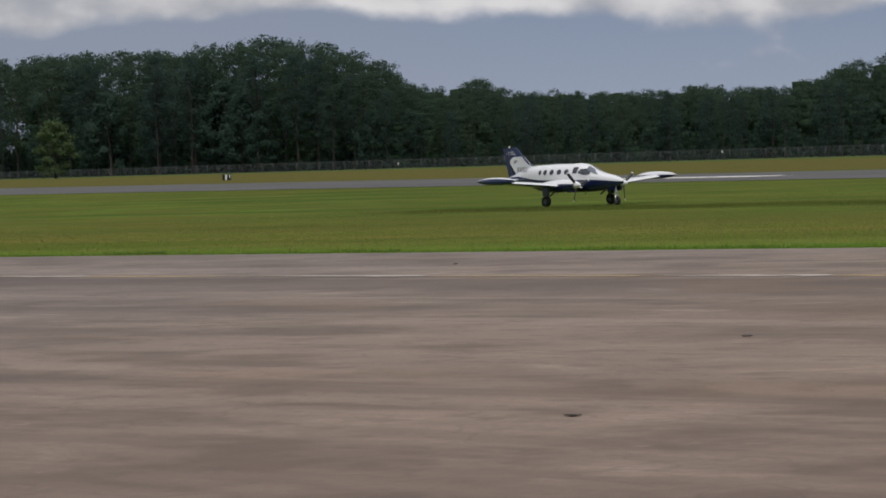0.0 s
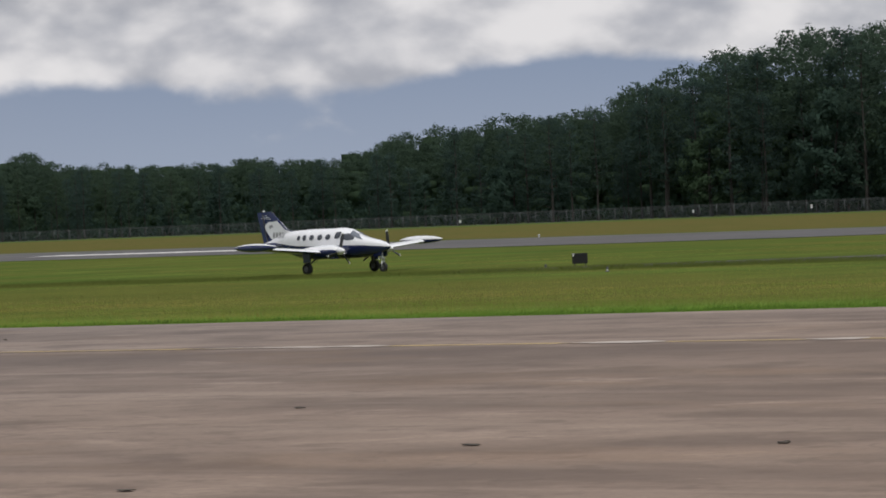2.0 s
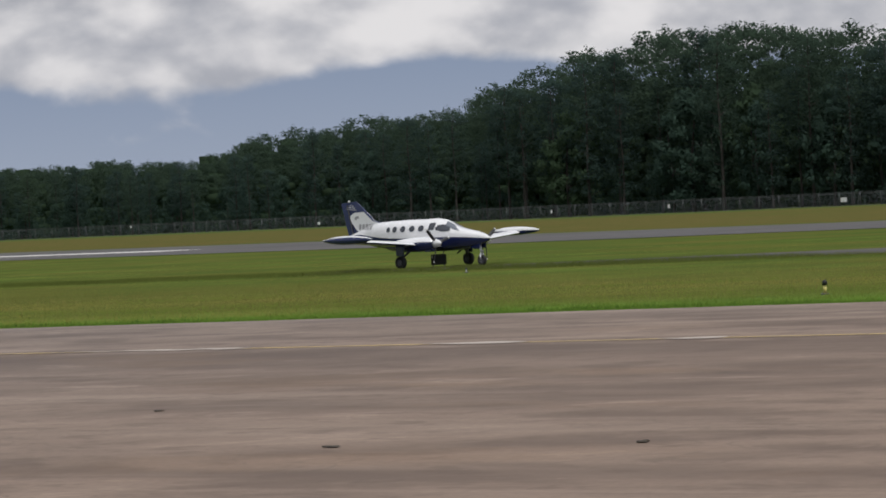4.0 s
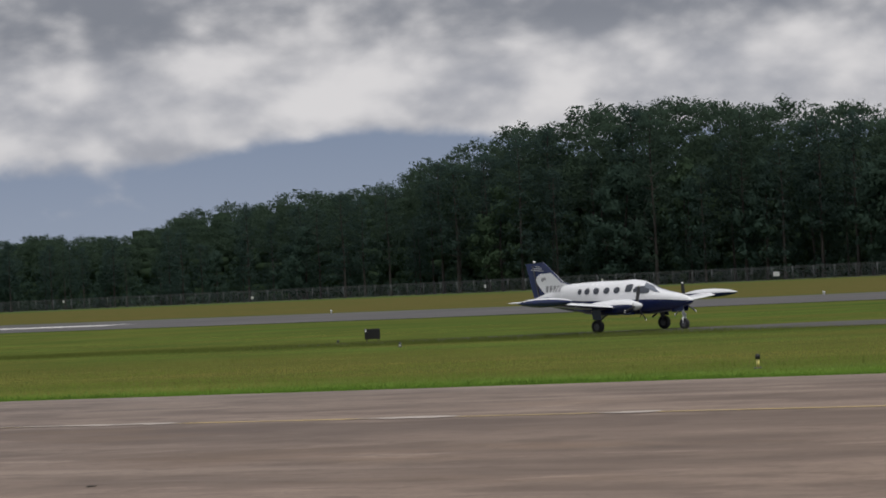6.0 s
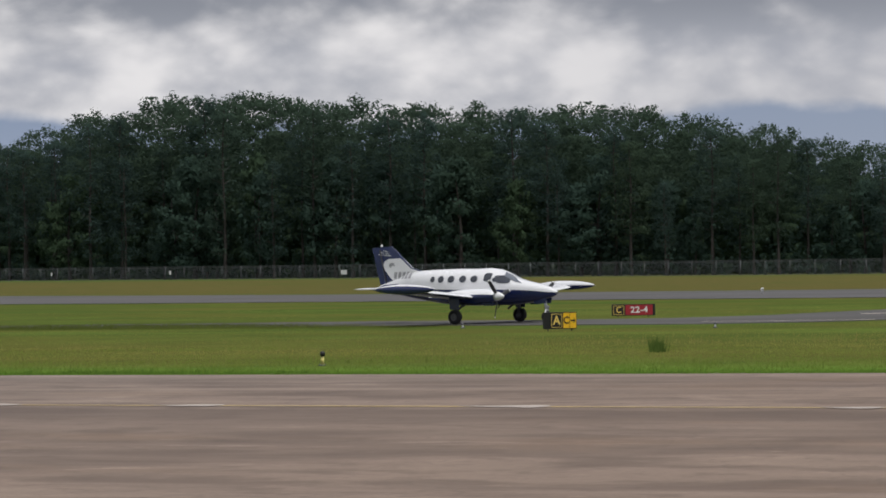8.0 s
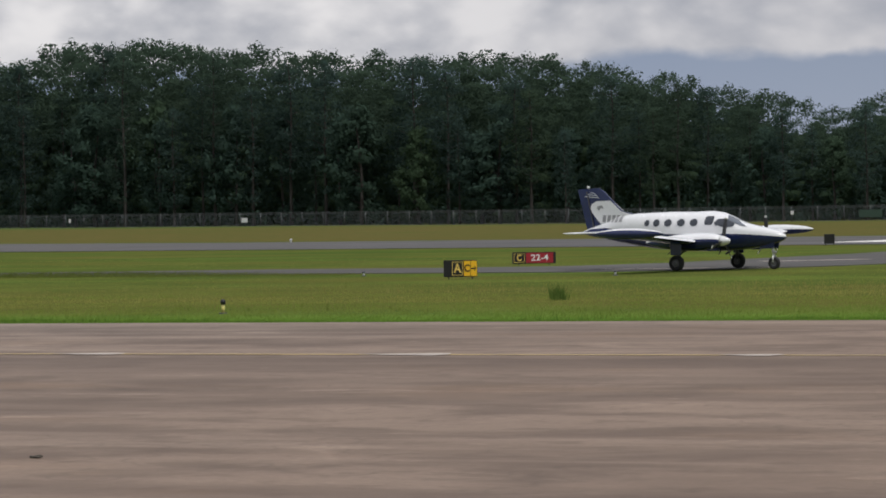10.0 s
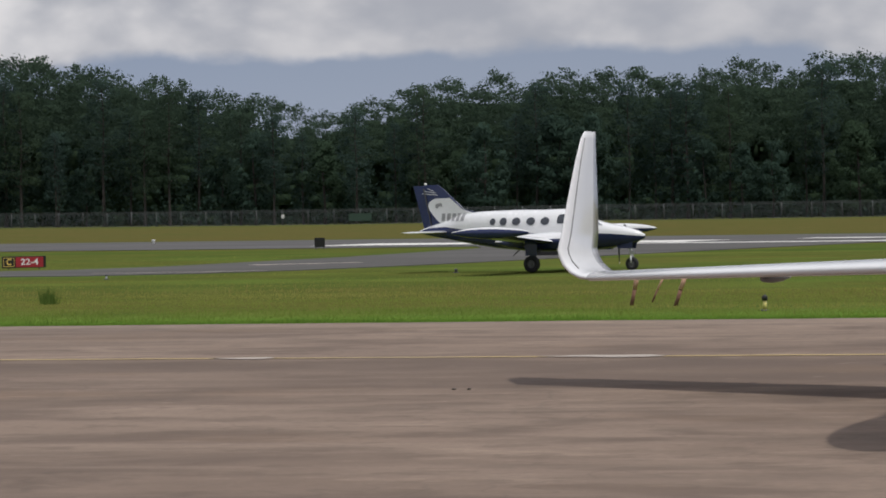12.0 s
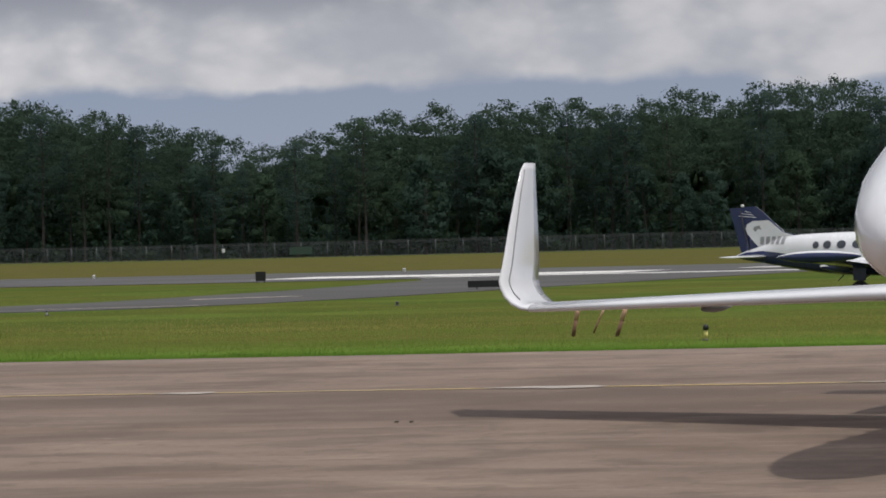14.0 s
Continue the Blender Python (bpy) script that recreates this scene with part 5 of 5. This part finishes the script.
# ================= parked business jet =================
def build_jet():
    turn = radians(14.0)
    fwd = Vector((-math.sin(turn), -math.cos(turn), 0))
    nose = Vector((-0.36, 28.8, 0))
    # local: x forward from the nose tip, y to the jet's left, z up
    m = Matrix.Translation((nose.x, nose.y, 0.02)) @ Matrix.Rotation(math.atan2(fwd.y, fwd.x), 4, "Z")
    inv = m.inverted()
    jet = root("business_jet", m, "parked gloss white business jet with upswept winglets", "aircraft")

    def local(x, y, z):
        return inv @ Vector((x, y, z))

    prof = [(0, 0.02, 2.26), (0.08, 0.19, 2.28), (0.32, 0.39, 2.33), (0.8, 0.58, 2.42), (1.5, 0.75, 2.53), (2.4, 0.88, 2.65), (3.4, 0.95, 2.73), (4.6, 0.97, 2.76), (10.5, 0.97, 2.76), (12.5, 0.75, 2.9), (14.5, 0.4, 3.1), (15.5, 0.08, 3.2)]
    n = 28
    rings = [[(-x, r * math.cos(2 * math.pi * k / n), z + r * math.sin(2 * math.pi * k / n)) for k in range(n)] for x, r, z in prof]
    part("fuselage", loft("fuselage", rings, M_JET), jet, "gloss white fuselage")
    for side in (-1, 1):
        for k in range(6):
            x = -5.0 - 0.85 * k
            v = [(x + 0.15 * math.cos(t), side * (0.975 * math.cos(0.28 + 0.0 * t) * 1.0 + 0.012), 3.04 + 0.20 * math.sin(t)) for t in [i * math.pi / 8 for i in range(16)]]
            part("cabin_window", mesh("cabin_window", v, [tuple(range(16)) if side < 0 else tuple(range(15, -1, -1))], M_DARKGLASS), jet, "dark oval cabin window")
        v = []
        for x, a in ((-3.0, 78), (-2.7, 50), (-3.3, 40), (-3.7, 74)):
            rr, zz = float(np.interp(-x, [q[0] for q in prof], [q[1] for q in prof])), float(np.interp(-x, [q[0] for q in prof], [q[2] for q in prof]))
            v.append((x, side * (rr + 0.02) * math.cos(radians(a)), zz + (rr + 0.02) * math.sin(radians(a))))
        part("windscreen", mesh("windscreen", v, [(0, 1, 2, 3)], M_DARKGLASS), jet, "dark windscreen pane")
    # the visible wing runs from the elbow of its winglet to the fuselage flank
    tip = local(-5.29, 40.02, 1.462)
    inner = local(-0.59, 36.7, 1.615)
    step = (inner - tip) / (inner.y - tip.y)
    rooty = -0.7
    rt = tip + step * (rooty - tip.y)

    def wing(side):
        s = -1 if side < 0 else 1
        secs = []
        for f in (0.0, 0.25, 0.5, 0.75, 1.0):
            q = tip + (rt - tip) * f
            ch = 1.55 + 0.95 * f
            th = 0.095 + 0.012 * f
            prf = [(1.0, 0.0), (0.8, 0.30), (0.5, 0.75), (0.25, 0.95), (0.1, 0.75), (0.03, 0.45), (0, 0.0), (0.03, -0.40), (0.1, -0.55), (0.25, -0.62), (0.5, -0.5), (0.8, -0.2)]
            secs.append([(q.x - c * ch, -s * q.y, q.z + t * th * ch * 0.55) for c, t in prf])
        w = part("wing", loft("wing", secs, M_JET), jet, "slim gloss white wing")
        # winglet: bends up from the tip through a smooth elbow
        wl, cant = [], radians(0)
        pts = [(0.0, 0.0, 1.55, 0.0, 0.0)]
        for a in (15, 35, 55, 72, 84):
            r = 0.42
            pts.append((r * math.sin(radians(a)), r * (1 - math.cos(radians(a))), 1.55 - 0.0013 * a, 0.0006 * a, a))
        bo, bz = pts[-1][0], pts[-1][1]
        for h2, ch, back in ((0.22, 1.35, 0.20), (0.70, 1.09, 0.45), (1.15, 0.80, 0.71), (1.49, 0.56, 0.94), (1.59, 0.41, 1.08)):
            pts.append((bo + h2 * math.sin(cant), bz + h2, ch, back, 84))
        for o, z, ch, back, a in pts:
            th = 0.085 * ch * 0.5
            nrm = Vector((0, s * -1 * -math.sin(radians(a)), math.cos(radians(a))))
            prf = [(1.0, 0.0), (0.8, 0.30), (0.5, 0.75), (0.25, 0.95), (0.1, 0.75), (0.03, 0.45), (0, 0.0), (0.03, -0.40), (0.1, -0.55), (0.25, -0.62), (0.5, -0.5), (0.8, -0.2)]
            base = Vector((tip.x - back, -s * (tip.y - o), tip.z + z))
            ring = []
            for c, t in prf:
                off = Vector((0, s * -math.sin(radians(a)), math.cos(radians(a)))) * t * th
                ring.append(base + Vector((-c * ch, 0, 0)) + off)
            wl.append(ring)
        wg = part("winglet", loft("winglet", wl, M_JET), w, "upswept white winglet")
        # grey seam of the leading-edge strip, on the winglet's inner face
        seam = [Vector((tip.x - back - 0.16 * ch, -s * (tip.y - o) - s * -1 * 0.0, tip.z + z)) + Vector((0, s * -math.sin(radians(a)), math.cos(radians(a)))) * (0.085 * ch * 0.5 * 0.84 + 0.002) for o, z, ch, back, a in pts[2:-1]]
        part("seam", tube("seam", seam, [0.012] * len(seam), M_GREY, 6), wg, "grey leading-edge seam")
        # flap-track fairing under the wing
        q = tip + (rt - tip) * 0.36
        fair = [(q.x - 0.9, 0.01), (q.x - 1.0, 0.04), (q.x - 1.3, 0.06), (q.x - 1.7, 0.05), (q.x - 2.1, 0.01)]
        rr = [[(x, -s * q.y + 1.6 * r * math.cos(k * math.pi / 5), q.z - 0.10 + r * math.sin(k * math.pi / 5)) for k in range(10)] for x, r in fair]
        part("flap_fairing", loft("flap_fairing", rr, M_GREY), w, "grey flap-track fairing")
        return w

    wing(1), wing(-1)
    for side in (-1, 1):
        nac = [(-10.2, 0.38), (-10.0, 0.46), (-10.6, 0.52), (-11.6, 0.52), (-12.6, 0.40), (-12.8, 0.30)]
        rr = [[(x, side * 1.55 + r * math.cos(k * math.pi / 9), 3.25 + r * math.sin(k * math.pi / 9)) for k in range(18)] for x, r in nac]
        part("engine_nacelle", loft("engine_nacelle", rr, M_JET), jet, "white engine nacelle")
        part("pylon", bevel_box("pylon", -12.0, -10.7, min(side * 0.5, side * 1.1), max(side * 0.5, side * 1.1), 3.15, 3.3, M_JET, 0.04), jet)
    part("fin", plate("fin", [(-12.2, 3.4), (-14.2, 6.2), (-15.6, 6.2), (-15.2, 3.2)], 0, 0.16, M_JET), jet, "white tail fin")
    part("tailplane", wing_mesh("tailplane", [(-14.3, 0.9, -2.6, 6.2, 0.09), (-13.9, 1.5, 0, 6.2, 0.09), (-14.3, 0.9, 2.6, 6.2, 0.09)], M_JET), jet, "white high tailplane")
    for x, y in ((-2.2, 0.0), (-8.6, -1.5), (-8.6, 1.5)):
        lg = part("gear_leg", tube("gear_leg", [(x, y, 1.9 if y == 0 else 1.6), (x, y, 0.25)], [0.07, 0.06], M_ALLOY, 10), jet)
        for k in (-1, 1):
            rr = [[(x + q * 0.26 * math.cos(2 * math.pi * i / 20), y + k * 0.12 + a, 0.26 + q * 0.26 * math.sin(2 * math.pi * i / 20)) for a, q in ((-0.07, 0.3), (-0.07, 0.9), (0, 1), (0.07, 0.9), (0.07, 0.3))] for i in range(21)]
            part("tyre", loft("tyre", rr, M_RUBBER, caps=False, closed=True), lg)
    return jet


M_JET = plain("white_jet_lacquer", (0.82, 0.82, 0.83), 0.14, 0, 0.015, 0.8, coat=0.8)
build_jet()


# ================= what moves =================
# seconds, x, y of the point between the main wheels, heading from +x (counter-clockwise)
TAXI = [
    (0, -105.75, 128.35, -7.1),
    (0.5, -101.87, 127.89, -7.5),
    (1, -98.01, 127.43, -8.0),
    (1.5, -94.16, 126.95, -8.6),
    (2, -90.31, 126.45, -9.2),
    (2.5, -86.42, 125.93, -9.7),
    (5, -68.06, 124.05, -11.4),
    (6.5, -56.81, 122.56, -12.0),
    (7, -53.05, 121.84, -12.3),
    (7.5, -49.32, 121.07, -13.0),
    (8, -45.59, 120.27, -13.6),
    (10.5, -27.14, 115.93, -15.2),
    (11, -23.45, 114.93, -15.2),
    (11.5, -19.82, 113.97, -15.2),
    (12, -15.97, 113.02, -15.8),
    (12.5, -12.28, 112.03, -17.3),
    (13, -8.66, 111.02, -18.5),
    (13.5, -5.00, 109.80, -19.4),
    (14, -1.57, 108.58, -21.2),
]


def motions():
    walk(AIRCRAFT, [(t, pose(x, y, height(x, y) + 0.03, 0, 0, a)) for t, x, y, a in TAXI])
    ts = [r[0] for r in TAXI]
    gone = np.concatenate([[0], np.cumsum(np.hypot(np.diff([r[1] for r in TAXI]), np.diff([r[2] for r in TAXI])))])
    for wh, (x, y), r in WHEELS:
        rows = []
        for k in range(0, 14 * FPS + 1):
            t = k / FPS
            rows.append((t, pose(x, y, r) @ Matrix.Rotation(float(np.interp(t, ts, gone)) / r, 4, "Y")))
        walk(wh, rows)
    for pr, side in PROPS:
        rows = [(k / FPS, pose(1.60, 1.75 * side, 1.15) @ Matrix.Rotation(radians(77.0 * k + 115 + 70 * side), 4, "X")) for k in range(0, 14 * FPS + 1)]
        walk(pr, rows)


motions()
